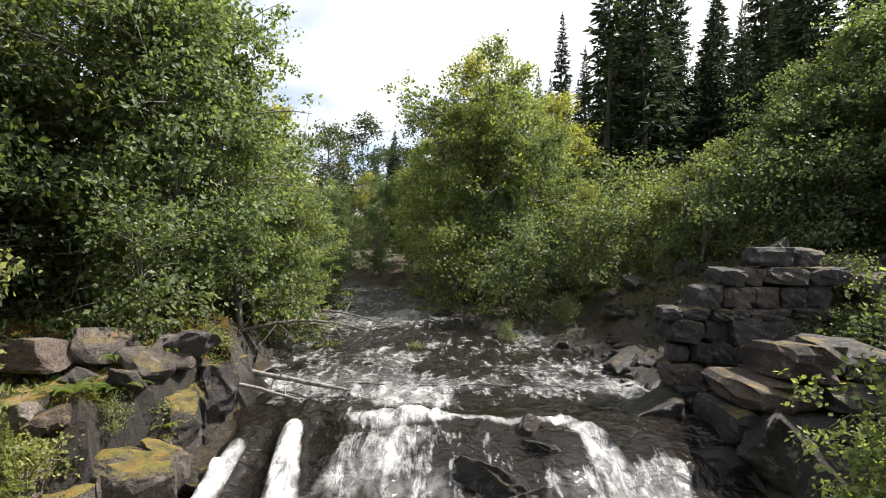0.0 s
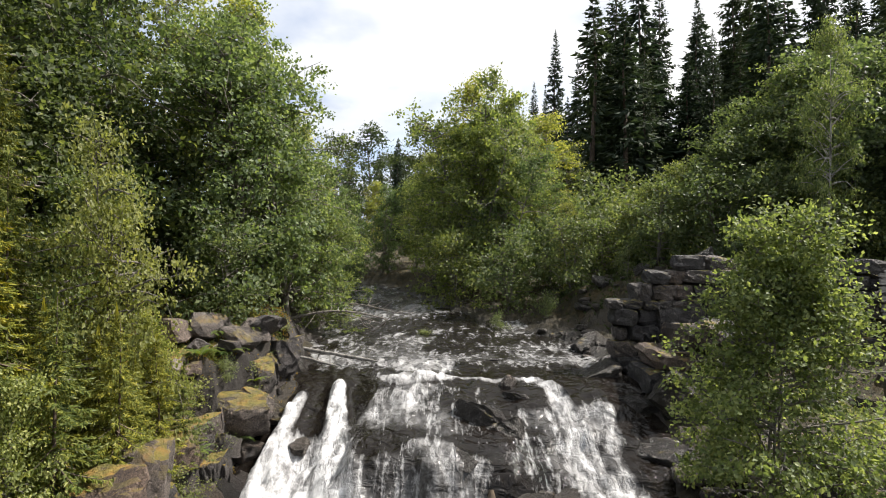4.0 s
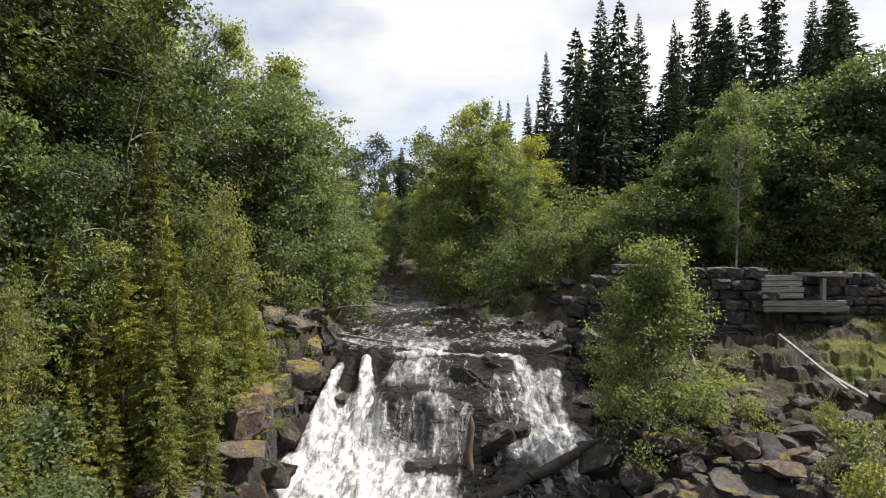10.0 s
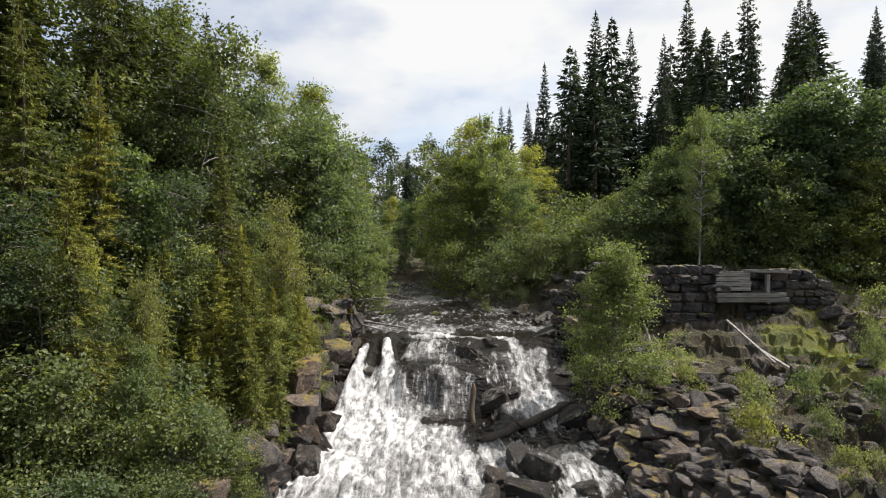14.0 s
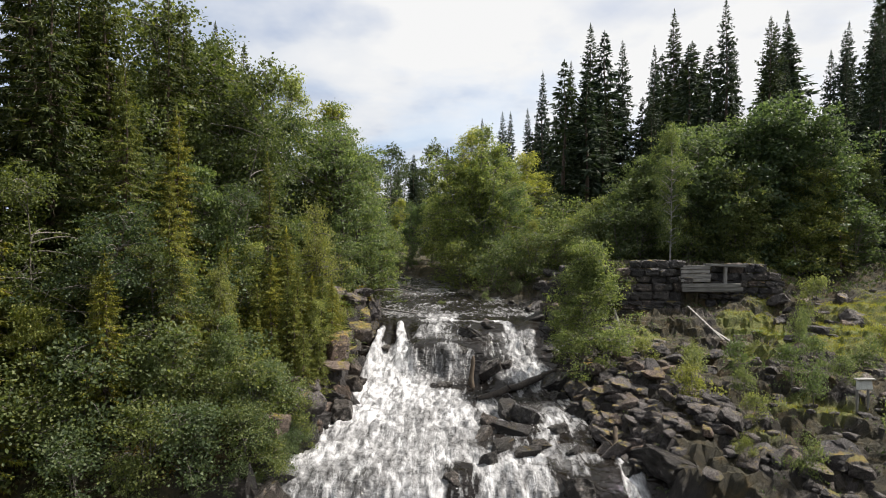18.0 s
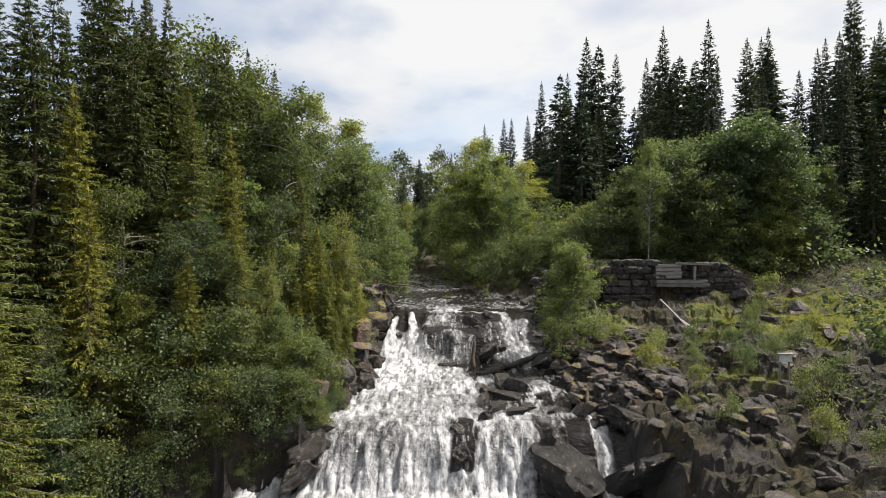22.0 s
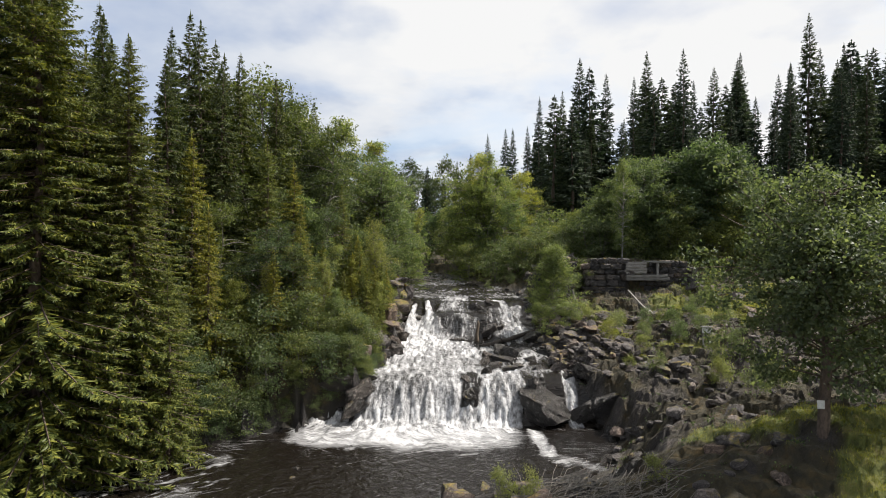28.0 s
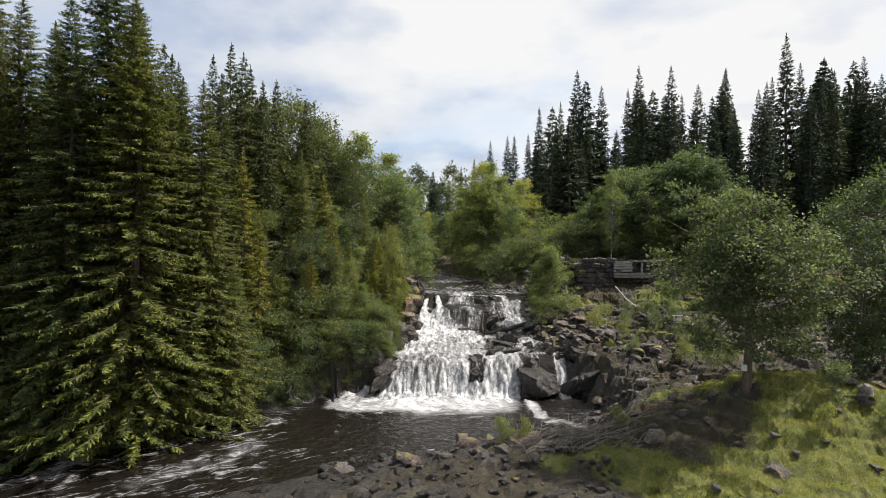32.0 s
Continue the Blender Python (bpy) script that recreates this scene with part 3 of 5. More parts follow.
def sheet(name, xs, ys, height, mat, keep=None, attributes=(), jitter=0.0):
    X, Y = np.meshgrid(xs, ys)
    if jitter:
        jit = np.random.default_rng(3)
        X, Y = X + jit.uniform(-jitter, jitter, X.shape), Y + jit.uniform(-jitter, jitter, Y.shape)
    Z = height(X, Y)
    nx, ny = len(xs), len(ys)
    idx = np.arange(nx * ny).reshape(ny, nx)
    F = np.stack([idx[:-1, :-1], idx[:-1, 1:], idx[1:, 1:], idx[1:, :-1]], -1).reshape(-1, 4)
    V = np.stack([X, Y, Z], -1).reshape(-1, 3)
    if keep is not None:
        k = keep(X, Y, Z).reshape(-1)
        F = F[k[F].any(1)]
        used = np.unique(F)
        back = np.zeros(len(V), int)
        back[used] = np.arange(len(used))
        V, F = V[used], back[F]
    me = bpy.data.meshes.new(name)
    me.from_pydata(V.tolist(), [], F.tolist())
    me.polygons.foreach_set("use_smooth", np.full(len(me.polygons), jitter == 0.0))
    me.materials.append(mat)
    for label, kind, fn in attributes:
        a = me.attributes.new(label, kind, "POINT")
        a.data.foreach_set({"FLOAT": "value", "FLOAT_VECTOR": "vector", "FLOAT_COLOR": "color"}[kind], np.ascontiguousarray(fn(V), np.float32).reshape(-1))
    me.update()
    return new(name, me)


def cover(V):
    x, y, z = V[:, 0], V[:, 1], V[:, 2]
    sd = bank_distance(x, y)
    xl, xr = channel(y)
    line = np.interp(-x, [-p[0] for p in POOL], [p[1] for p in POOL])
    left = np.where(y > -3.9, x < (xl + xr) / 2, (x < 0.8) & (y > line))
    e = 0.3
    slope = np.hypot(ground(x + e, y) - ground(x - e, y), ground(x, y + e) - ground(x, y - e)) / (2 * e)
    spots = fbm(x * 0.55, y * 0.55, 41, 4)
    grass = smooth(0.05, 0.25, spots + 0.9 * np.exp(-((x - 12.5) ** 2 / 16 + (y - 4.5) ** 2 / 7)) + 1.0 * np.exp(-((x - 11) ** 2 / 22 + (y + 10.5) ** 2 / 9))
                   + 0.95 * np.exp(-((x - 7.5) ** 2 / 16 + (y + 13.8) ** 2 / 5)) + 0.8 * np.exp(-((x - 17) ** 2 / 20 + (y - 8) ** 2 / 9)) - 0.33)
    grass = grass * (1 - smooth(0.8, 1.5, slope)) * smooth(0.3, 1.2, sd) * (~left)
    grass = np.maximum(grass, smooth(-0.2, 0.15, spots + 0.1) * band(x, 12, 24, 0.8) * band(y, 5.5, 10.8, 0.8))
    forest = np.where(left, smooth(0.3, 1.5, sd), np.maximum(smooth(10, 13, y) * smooth(0.5, 3, sd), smooth(20, 26, x))) * (1 - 0.8 * smooth(1.6, 2.6, slope))
    forest = np.maximum(forest, 0.9 * smooth(8.6, 9.4, y) * smooth(9, 12, x) * (~left) * (1 - grass))
    # Brown soil; its dark tone also paints the shade left of the sallow.
    forest = np.maximum(forest, 0.9 * smooth(-0.25, 0.1, fbm(x * 0.8, y * 0.8, 43, 4)) * band(x, 2.4, 14, 0.8) * band(y, -13.5, -5.5, 0.8) * (~left) * (1 - grass))
    forest = np.maximum(forest, 0.9 * smooth(-0.3, 0.0, fbm(x * 0.9, y * 0.9, 44, 4)) * band(x, 5.6, 16, 0.6) * band(y, 1.5, 9.6, 0.6) * (~left) * (1 - grass))
    forest = np.maximum(forest, 0.85 * smooth(-0.1, 0.15, fbm(x * 0.9, y * 0.9, 46, 4)) * band(x, 5.0, 18, 0.6) * band(y, -6.5, 1.5, 0.6) * (~left) * (1 - grass))
    forest = np.maximum(forest, 0.9 * smooth(-15, -18, y) * (1 - grass) * (~left) * smooth(0.5, 2.0, sd))
    # Forest soil down to the waterline, dark to imitate shade under overhanging bushes.
    forest = np.where(left & (y < 1.5), np.maximum(forest, smooth(-0.1, 0.3, sd)), forest)
    wet = np.maximum(smooth(np.where(left & (y > 1.5), 0.1, 0.5), 0.0, sd + 0.25 * spots), 0.8 * smooth(2.6, 1.2, sd + 0.6 * spots) * (~left) * smooth(-7.5, -8.5, y))
    return np.stack([forest, grass, wet, np.ones_like(x)], 1)


land = sheet("ground", spread(-8, 13, 0.125, 1500, 1.08), spread(-14, 10.5, 0.125, 1500, 1.1), ground, M_GROUND, None, [("cover", "FLOAT_COLOR", cover)], 0.04)
tagged(land, "rocky mossy ground with grass and forest soil", "ground", kind="structure")


def foam(V):
    x, y = V[:, 0], V[:, 1]
    wav = fbm(y * 0.9, x * 0.3, 65, 2)
    xx = x + 0.3 * wav
    yy = y + 0.6 * fbm(x * 0.9, y * 0.5, 67, 3)
    # Upstream crests; the extra white also stands for sky reflected in the river.
    base = 0.54 * smooth(8.2, 9.8, y)

    def lay(amount, shape):
        np.maximum(base, amount * shape, out=base)

    # the lip: a bright roll, a thin line to its right and the fan that runs down over the dome
    lay(0.92, band(xx, -1.6, 0.1, 0.25) * np.exp(-((yy - 8.25) / 0.42) ** 2))
    lay(0.62, band(xx, -1.2, 0.5, 0.3) * band(yy, 8.6, 10.4, 0.4))
    lay(0.86, band(x, -0.2, 2.0, 0.2) * np.exp(-((yy - 8.12 + 0.05 * x) / 0.2) ** 2))
    lay(0.7, band(xx + 0.45 * (8 - y), -1.5, -0.2, 0.3) * band(y, 6.6, 8.2, 0.5))
    lay(0.53, band(xx, -1.7, 1.0, 0.3) * band(y, 5.7, 8.0, 0.3))
    # veil below the shoulder of the dome
    lay(0.74, band(xx, -1.8, 0.9, 0.2) * band(yy, 4.4, 5.8, 0.2))
    # the stream on the right, widening as it falls
    run = np.clip((8.0 - y) / 3.4, 0, 1.2)
    lay(0.88, band(xx, 1.75 + 0.35 * run, 2.15 + 0.95 * run, 0.16) * band(y, 4.1, 8.1, 0.25))
    lay(0.7, band(xx, 0.9 + 0.1 * run, 3.15, 0.2) * band(y, 3.9, 7.2, 0.3))
    # the two spouts on the left and the curtain between them
    fall = np.clip((8.3 - y) / 3.5, 0, 1.1)
    lay(1.0, band(x, -2.34 + 0.2 * fall, -2.12 + 0.85 * fall, 0.08 + 0.1 * fall) * band(y, 4.2, 8.35, 0.15))
    lay(0.98, band(x, -2.95 - 0.35 * fall, -2.68 - 0.15 * fall, 0.08 + 0.08 * fall) * band(y, 4.2, 7.75, 0.15))
    lay(0.82, band(x, -3.0, -1.9, 0.2) * band(y, 4.3, 6.9, 0.4))
    lay(1.0, band(xx, -3.6, -0.7, 0.3) * band(yy, 2.6, 4.7, 0.4))
    # the broken reach between the upper and the lower fall
    lay(0.82, band(xx + 0.12 * y, -4.6, 0.75, 0.4) * band(y, -1.6, 4.0, 0.4))
    lay(0.6, band(xx, 0.4, 3.6, 0.3) * band(y, -1.6, 4.4, 0.4))
    lay(0.78, band(xx - 0.25 * y, 1.9, 2.7, 0.25) * band(y, -1.8, 2.4, 0.4))
    # the lower fall, in two branches with a thin stream far right
    lay(0.8, band(xx, -4.9, -0.3, 0.12) * band(y, -3.7, -1.2, 0.3))
    lay(0.5, band(xx, -0.35, 0.3, 0.2) * band(y, -3.7, -1.2, 0.3))
    lay(0.78, band(xx, 0.3, 2.1, 0.15) * band(y, -3.7, -1.2, 0.3))
    lay(0.55, band(xx, 1.9, 3.0, 0.2) * band(y, -2.2, -1.0, 0.3))
    lay(0.85, band(x, 3.6, 4.15, 0.15) * band(y, -3.6, 0.2, 0.3))
    # the pool: apron of foam, a drifting patch and streaks
    reach = smooth(-7.2, -5.2, y - 0.10 * np.abs(x + 1.4) ** 1.3)
    lay(0.9, reach * band(x, -6.6, 1.9, 0.6) * (y < -3.0))
    lay(0.97, band(xx, 2.0, 2.55, 0.12) * band(yy, -6.2, -4.0, 0.2))
    lay(0.6, band(x + 0.9 * (y + 6.6), 2.2, 3.6, 0.3) * band(y, -7.6, -6.0, 0.3))
    lay(0.36, (y < -3.6) * smooth(1.8, 2.6, x))
    lay(0.24, y < -4)
    lay(0.5, smooth(-2.5, -9, x) * (y < -4))
    return np.clip(base + 0.3 * fbm(x * 0.9, y * 0.9, 61, 3) - 0.03, 0, 1)


def water_height(x, y):
    lev = water_level(x, y)
    e = 0.12
    slope = np.clip((water_level(x, y + e) - water_level(x, y - e)) / (2 * e), 0, 3)
    lump = fbm(x * 2.4, y * 1.6, 51, 4, 0.6)
    white = foam(np.stack([x.ravel(), y.ravel()], 1)).reshape(x.shape)
    steep = smooth(0.25, 1.2, slope)
    calm = 0.025 + 0.15 * smooth(0.45, 0.9, white) * (1 - 0.5 * steep) + 0.03 * band(y, -3.5, 10, 1.0) + 0.08 * smooth(-4, -9, x) * (y < -4)
    folds = steep * smooth(0.4, 0.8, white) * (0.30 * fbm(x * 3.2 + 0.4 * lump, y * 0.5 + lev * 0.5, 53, 3, 0.6) + 0.14 * fbm(x * 9, y * 1.2 + lev, 55, 2))
    ripple = fbm(x * 5.5, y * 3.2, 57, 3) * (0.022 + 0.022 * smooth(8, 10, y))
    fall = np.clip((8.3 - y) / 3.5, 0, 1.1)
    plume = 0.2 * (band(x, -2.34 + 0.2 * fall, -2.12 + 0.85 * fall, 0.15) + band(x, -2.95 - 0.35 * fall, -2.68 - 0.15 * fall, 0.15)) * band(y, 5.2, 8.2, 0.3)
    froth = smooth(0.6, 0.95, white) * (1 - 0.6 * steep) * 0.08 * fbm(x * 6.0, y * 4.0, 59, 3, 0.6)
    return lev - 0.05 + froth + calm * lump * 1.1 + folds + ripple + plume


def flow(V):
    x, y, z = V[:, 0], V[:, 1], V[:, 2]
    turn = smooth(-3.5, -6.5, y)
    along = (y + 1.6 * np.clip(y - 9.0, 0, None)) * (1 - turn) + (0.85 * x + 0.5 * y) * turn + z * 1.2
    across = x * (1 - turn) + (0.85 * y - 0.5 * x) * turn
    return np.stack([across, along, z * 0], 1)


WATER_TAGS = [("foam", "FLOAT", foam), ("flow", "FLOAT_VECTOR", flow)]


def wet(X, Y, Z):
    return (bank_distance(X, Y) < 1.2) & (ground(X, Y) < Z + 0.8)


falls = sheet("waterfall", np.arange(-6, 6.01, 0.055), np.arange(-3.84, 10.01, 0.055), water_height, M_WATER, wet, WATER_TAGS)
tagged(falls, "white foaming waterfall running over dark rock steps", "water", kind="structure")
river = sheet("river_upstream", np.arange(-26, 8.01, 0.14), np.arange(10.0, 40.0, 0.2), water_height, M_WATER, wet, WATER_TAGS)
tagged(river, "shallow rippled river above the waterfall", "water", kind="structure")
pool = sheet("pool_water", np.arange(-70, 8.01, 0.14), np.arange(-33.94, -3.83, 0.14), water_height, M_WATER, wet, WATER_TAGS)
tagged(pool, "dark brown pool and rapids with foam streaks", "water", kind="structure")


# ---- trees ----
def spruce_meshes(seed, h=15.0, radius=2.3, whorl=0.36, per=7, twigs=9, mat=M_SPRUCE, bare=0.04, size=1.0, boughs=True, slim=1.0):
    r = np.random.default_rng(seed)
    wood, needles = Soup(), Soup()
    zs = np.linspace(0, h, 14)
    tube(wood, np.stack([0.08 * np.sin(zs * 0.7 + seed), 0.08 * np.cos(zs * 0.5), zs], 1), np.linspace(0.012 * h, 0.004, 14), 8)
    z = bare * h + 0.1
    while z < h - 0.12:
        f = 1 - z / h
        L0 = radius * (0.015 + 0.985 * f ** 0.82) * (1 - 0.2 * max(0, f - 0.85) / 0.15) * r.uniform(0.82, 1.12)
        k = max(5, int(per * (0.7 + 0.3 * f)))
        a0 = r.uniform(0, 6.28)
        for b in range(k):
            a = a0 + b * 6.283 / k + r.normal(0, 0.25)
            L = max(0.06, L0 * r.uniform(0.6, 1.15))
            out = np.array([math.cos(a), math.sin(a), 0])
            s = np.linspace(0, 1, 6)
            droop = 0.10 + 0.42 * f
            zc = z + r.normal(0, 0.1) + L * (-droop * s + 0.30 * droop * s ** 3 + (0.35 * s if f < 0.2 else 0))
            line = np.stack([out[0] * L * s, out[1] * L * s, zc], 1)
            if L > 0.7 and boughs:
                tube(wood, line[:5:2], np.linspace(0.022, 0.008, 3) * (0.5 + L / 3), 3)
            n_t = max(4, int(twigs * (0.35 + L / radius)))
            q = r.uniform(0.08, 1.0, n_t) ** 0.75
            base = np.stack([np.interp(q, s, line[:, i]) for i in range(3)], 1)
            side = np.array([-out[1], out[0], 0])
            sgn = r.choice([-1.0, 1.0], n_t)[:, None]
            way = unit(out * r.uniform(0.4, 1.1, (n_t, 1)) + side * sgn * r.uniform(0.3, 1.1, (n_t, 1)) + np.array([0, 0, 1.0]) * r.uniform(-0.8, 0.12, (n_t, 1)))
            length = (0.07 + 0.13 * min(1.0, 5 * f) + 0.30 * L * (1.15 - q)) * r.uniform(0.7, 1.35, n_t) * size
            nor = unit(np.array([[0, 0, 1.0]]) + r.normal(0, 0.4, (n_t, 3)))
            leaf_quads(needles, base, way, nor, length, (length * 0.34 + 0.04 * size) * slim, -0.25)
            m_t = (2 * n_t) // 3
            leaf_quads(needles, base[:m_t] + r.normal(0, 0.03, (m_t, 3)), unit(way[:m_t] * 0.55 + np.array([0, 0, -1.0])), unit(r.normal(0, 1, (m_t, 3))), length[:m_t] * 0.85, length[:m_t] * 0.26 * slim, 0.1)
        z += whorl * r.uniform(0.75, 1.25) * (0.34 + 0.86 * f)
    tip = np.array([[0, 0, h - 0.5 + 0.1 * i] for i in range(5)])
    leaf_quads(needles, tip, np.tile([[0.0, 0, 1]], (5, 1)), unit(r.normal(0, 1, (5, 3))), np.full(5, 0.3), np.full(5, 0.10))
    return wood.mesh("trunk", M_SPRUCE_BARK, True), needles.mesh("crown", mat)


def leafy_meshes(seed, h=9.0, radius=2.2, leaves=7000, stems=1, leaf=0.085, mat=M_BIRCH, bark=M_BARK, low=0.18, peak=0.45, clumps=150, tight=0.26, twigs=True, splay=0.28, thick=1.0, shape=(0.8, 1.0, 0.66, 0.18), skew=0.0):
    """Stems with their limbs, and the crown, of a broad-leaved tree."""
    r = np.random.default_rng(seed)
    crown, made = Soup(), []
    centres, outs = [], []
    for st in range(stems):
        wood = Soup()
        a = r.uniform(0, 6.28)
        lean = (0.05 if stems == 1 else splay) * h
        top = np.array([math.cos(a) * lean * r.uniform(0.3, 1), math.sin(a) * lean * r.uniform(0.3, 1), h * (0.97 if st == 0 else r.uniform(0.7, 0.95))])
        s = np.linspace(0, 1, 12)[:, None]
        line = top * np.concatenate([s ** 1.3, s ** 1.3, s], 1) + np.concatenate([np.cumsum(r.normal(0, 0.012 * h, (12, 2)), 0), np.zeros((12, 1))], 1) * s
        line[0, 2] = -0.1
        tube(wood, line, np.linspace(0.011 * h, 0.008, 12) * (1 if stems == 1 else 0.8) * thick, 8)
        for b in range(int(clumps / stems / 4)):
            q = low + (1 - low) * r.uniform(0, 1) ** 0.9
            p0 = np.array([np.interp(q, s[:, 0], line[:, i]) for i in range(3)])
            f = (q - low) / (1 - low)
            L = radius * (np.interp(f, [0, peak, 0.8, 1], shape)) * r.uniform(0.6, 1.2)
            aa = r.uniform(0, 6.28)
            L *= 1 + skew * math.cos(aa) * (1 - f)
            rise = r.uniform(0.15, 0.9)
            d = unit(np.array([math.cos(aa), math.sin(aa), rise]))
            ss = np.linspace(0, 1, 6)[:, None]
            sag = np.array([0, 0, -1.0]) * (ss ** 2) * L * r.uniform(0.05, 0.5)
            lim = p0 + d * ss * L + sag + np.cumsum(r.normal(0, 0.03 * L, (6, 3)), 0) * ss
            tube(wood, lim, np.linspace(0.0035 * h + 0.006, 0.005, 6), 4)
            for c in range(4):
                u = r.uniform(0.45, 1.08)
                pc = np.array([np.interp(min(u, 1), ss[:, 0], lim[:, i]) for i in range(3)])
                off = r.normal(0, 0.11 * radius, 3)
                centres.append(pc + off)
                outs.append(unit(pc + off - np.array([0, 0, h * 0.4])))
                if c < 2 and twigs:
                    tube(wood, np.stack([pc - off * 0.1, pc + off * 0.5, pc + off]), [0.008, 0.006, 0.003], 3)
        made.append(wood.mesh("trunk" if stems == 1 else "stem", bark, True))
    centres, outs = np.array(centres), np.array(outs)
    size = r.uniform(0.5, 1.35, len(centres))
    pick = r.choice(len(centres), leaves, p=size / size.sum())
    pos = centres[pick] + np.clip(r.normal(0, 1, (leaves, 3)), -2.2, 2.2) * (tight * size[pick])[:, None] * np.array([1, 1, 0.55])
    pos[:, 2] = np.clip(pos[:, 2], 0.02 * h, None)
    way = unit(r.normal(0, 1, (leaves, 3)) + 0.7 * outs[pick] + np.array([0, 0, -0.35]))
    nor = unit(np.array([[0, 0, 0.5]]) + 0.55 * unit(pos - centres[pick]) + 0.5 * outs[pick] + r.normal(0, 0.45, (leaves, 3)))
    ln = leaf * r.uniform(0.65, 1.4, leaves)
    leaf_quads(crown, pos, way, nor, ln, ln * 0.72, 0.14)
    return (*made, crown.mesh("crown", mat))


def tree_thing(name, meshes, label, category, group):
    root = new(name)
    for me in meshes:
        part(me.name.split(".")[0], me, root)
    return tagged(root, label, category, group)


COUNT = {}


def plant(source, x, y, scale, turn=0.0, z=None, wide=1.0, sink=0.08):
    zz = ground_at(x, y) - sink if z is None else z
    m = Matrix.LocRotScale((x, y, zz), Euler((0, 0, turn)), (scale * wide, scale * wide, scale))
    COUNT[source] = COUNT.get(source, 0) + 1
    ob = source if COUNT[source] == 1 else copy_thing(source, Matrix.Translation(m.translation))
    ob.matrix_basis = m
    return ob


def plant_to(sources, height, places, wide=(0.9, 1.1)):
    """Plants trees at (x, y, height of the top)."""
    for i, (x, y, top) in enumerate(places):
        plant(sources[i % len(sources)], x, y, (top - ground_at(x, y)) / height, rng.uniform(0, 6.28), wide=rng.uniform(*wide))


rng = np.random.default_rng(11)
NEAR_SPRUCE = [tree_thing("spruce_tree", spruce_meshes(i + 1, 15, 3.0, 0.22, 10, 62, M_TALL_SPRUCE, 0.02, 0.38, True, 0.72), "tall yellow-green spruce with drooping boughs beside the river", "spruce", "riverside spruces") for i in range(2)]
MID_SPRUCE = [tree_thing("spruce_tree", spruce_meshes(i + 11, 14, 2.3 + 0.25 * i, 0.30, 7, 20, M_SHADED_SPRUCE, 0.03, 0.75, True, 0.8), "green spruce standing in the mixed forest", "spruce", "forest spruces") for i in range(3)]
DARK_SPRUCE = [tree_thing("spruce_tree", spruce_meshes(i + 21, 18, 2.3 + 0.3 * i, 0.34, 8, 15, M_SPRUCE_DARK, 0.05, 0.8, False, 1.1), "tall dark narrow spruce on the wooded hill", "spruce", "hill spruces") for i in range(4)]
FAR_SPRUCE = [tree_thing("spruce_tree", spruce_meshes(i + 26, 18, 2.8, 0.55, 6, 7, M_SPRUCE_DARK, 0.03, 1.6, False), "dark spruce deep in the forest", "spruce", "background spruces") for i in range(2)]
BANK_SPRUCE = [tree_thing("spruce_tree", spruce_meshes(i + 35, 8, 1.9, 0.2, 8, 44, M_SPRUCE, 0.02, 0.42, True, 0.6), "slender yellow-green spruce on the wooded bank", "spruce", "bank spruces") for i in range(2)]
SMALL_SPRUCE = [tree_thing("young_spruce", spruce_meshes(i + 31, 4.2, 1.15, 0.17, 7, 34, M_SPRUCE, 0.02, 0.42, True, 0.6), "young yellow-green spruce on the mossy bank", "spruce", "young spruces") for i in range(2)]
BIRCH = [tree_thing("birch_tree", leafy_meshes(i + 41, 10, 2.2, 12500, 1, 0.116, M_BIRCH, M_BIRCH_BARK, 0.14, 0.4, 300, 0.21), "leafy green birch with a pale trunk", "birch", "birches") for i in range(3)]
ALDER = [tree_thing("alder_tree", leafy_meshes(i + 51, 9, 2.8, 16500, 3, 0.115, M_ALDER, M_BARK, 0.06, 0.5, 380, 0.24), "broad dark-green alder with several grey stems", "alder", "alders") for i in range(3)]
FAR_LEAFY = [tree_thing("birch_tree", leafy_meshes(i + 56, 10, 2.6, 5200, 1, 0.18, M_SHADED_ALDER, M_BARK, 0.1, 0.45, 180, 0.28, False), "green broad-leaved tree in the forest behind", "tree", "background trees") for i in range(2)]
DOME = [tree_thing("sallow_tree", leafy_meshes(i + 251, 8, 3.0, 30000, 4, 0.14, M_BUSH, M_BARK, 0.02, 0.45, 560, 0.24, False, 0.2), "broad dense dark-green sallow behind the stone wall", "tree", "sallows behind the wall") for i in range(2)]
MID_ALDER = [tree_thing("alder_tree", leafy_meshes(i + 151, 9, 2.6, 12500, 3, 0.135, M_LIT_ALDER, M_BARK, 0.05, 0.45, 420, 0.19), "green leafy alder on the river bank upstream", "alder", "upstream alders") for i in range(3)]
NEAR_ALDER = [tree_thing("alder_tree", leafy_meshes(i + 91, 9, 2.6, 22000, 3, 0.105, M_LIT_ALDER, M_BARK, 0.06, 0.5, 560, 0.17), "tall leafy alder with grey stems beside the river", "alder", "riverside alders") for i in range(2)]
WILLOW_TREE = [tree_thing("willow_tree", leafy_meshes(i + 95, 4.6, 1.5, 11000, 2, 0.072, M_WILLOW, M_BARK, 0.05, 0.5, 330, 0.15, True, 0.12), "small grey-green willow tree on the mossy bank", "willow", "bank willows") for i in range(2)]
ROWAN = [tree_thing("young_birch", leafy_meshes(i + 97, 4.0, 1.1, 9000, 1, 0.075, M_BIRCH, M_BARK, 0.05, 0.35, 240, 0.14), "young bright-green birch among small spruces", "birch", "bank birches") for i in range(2)]
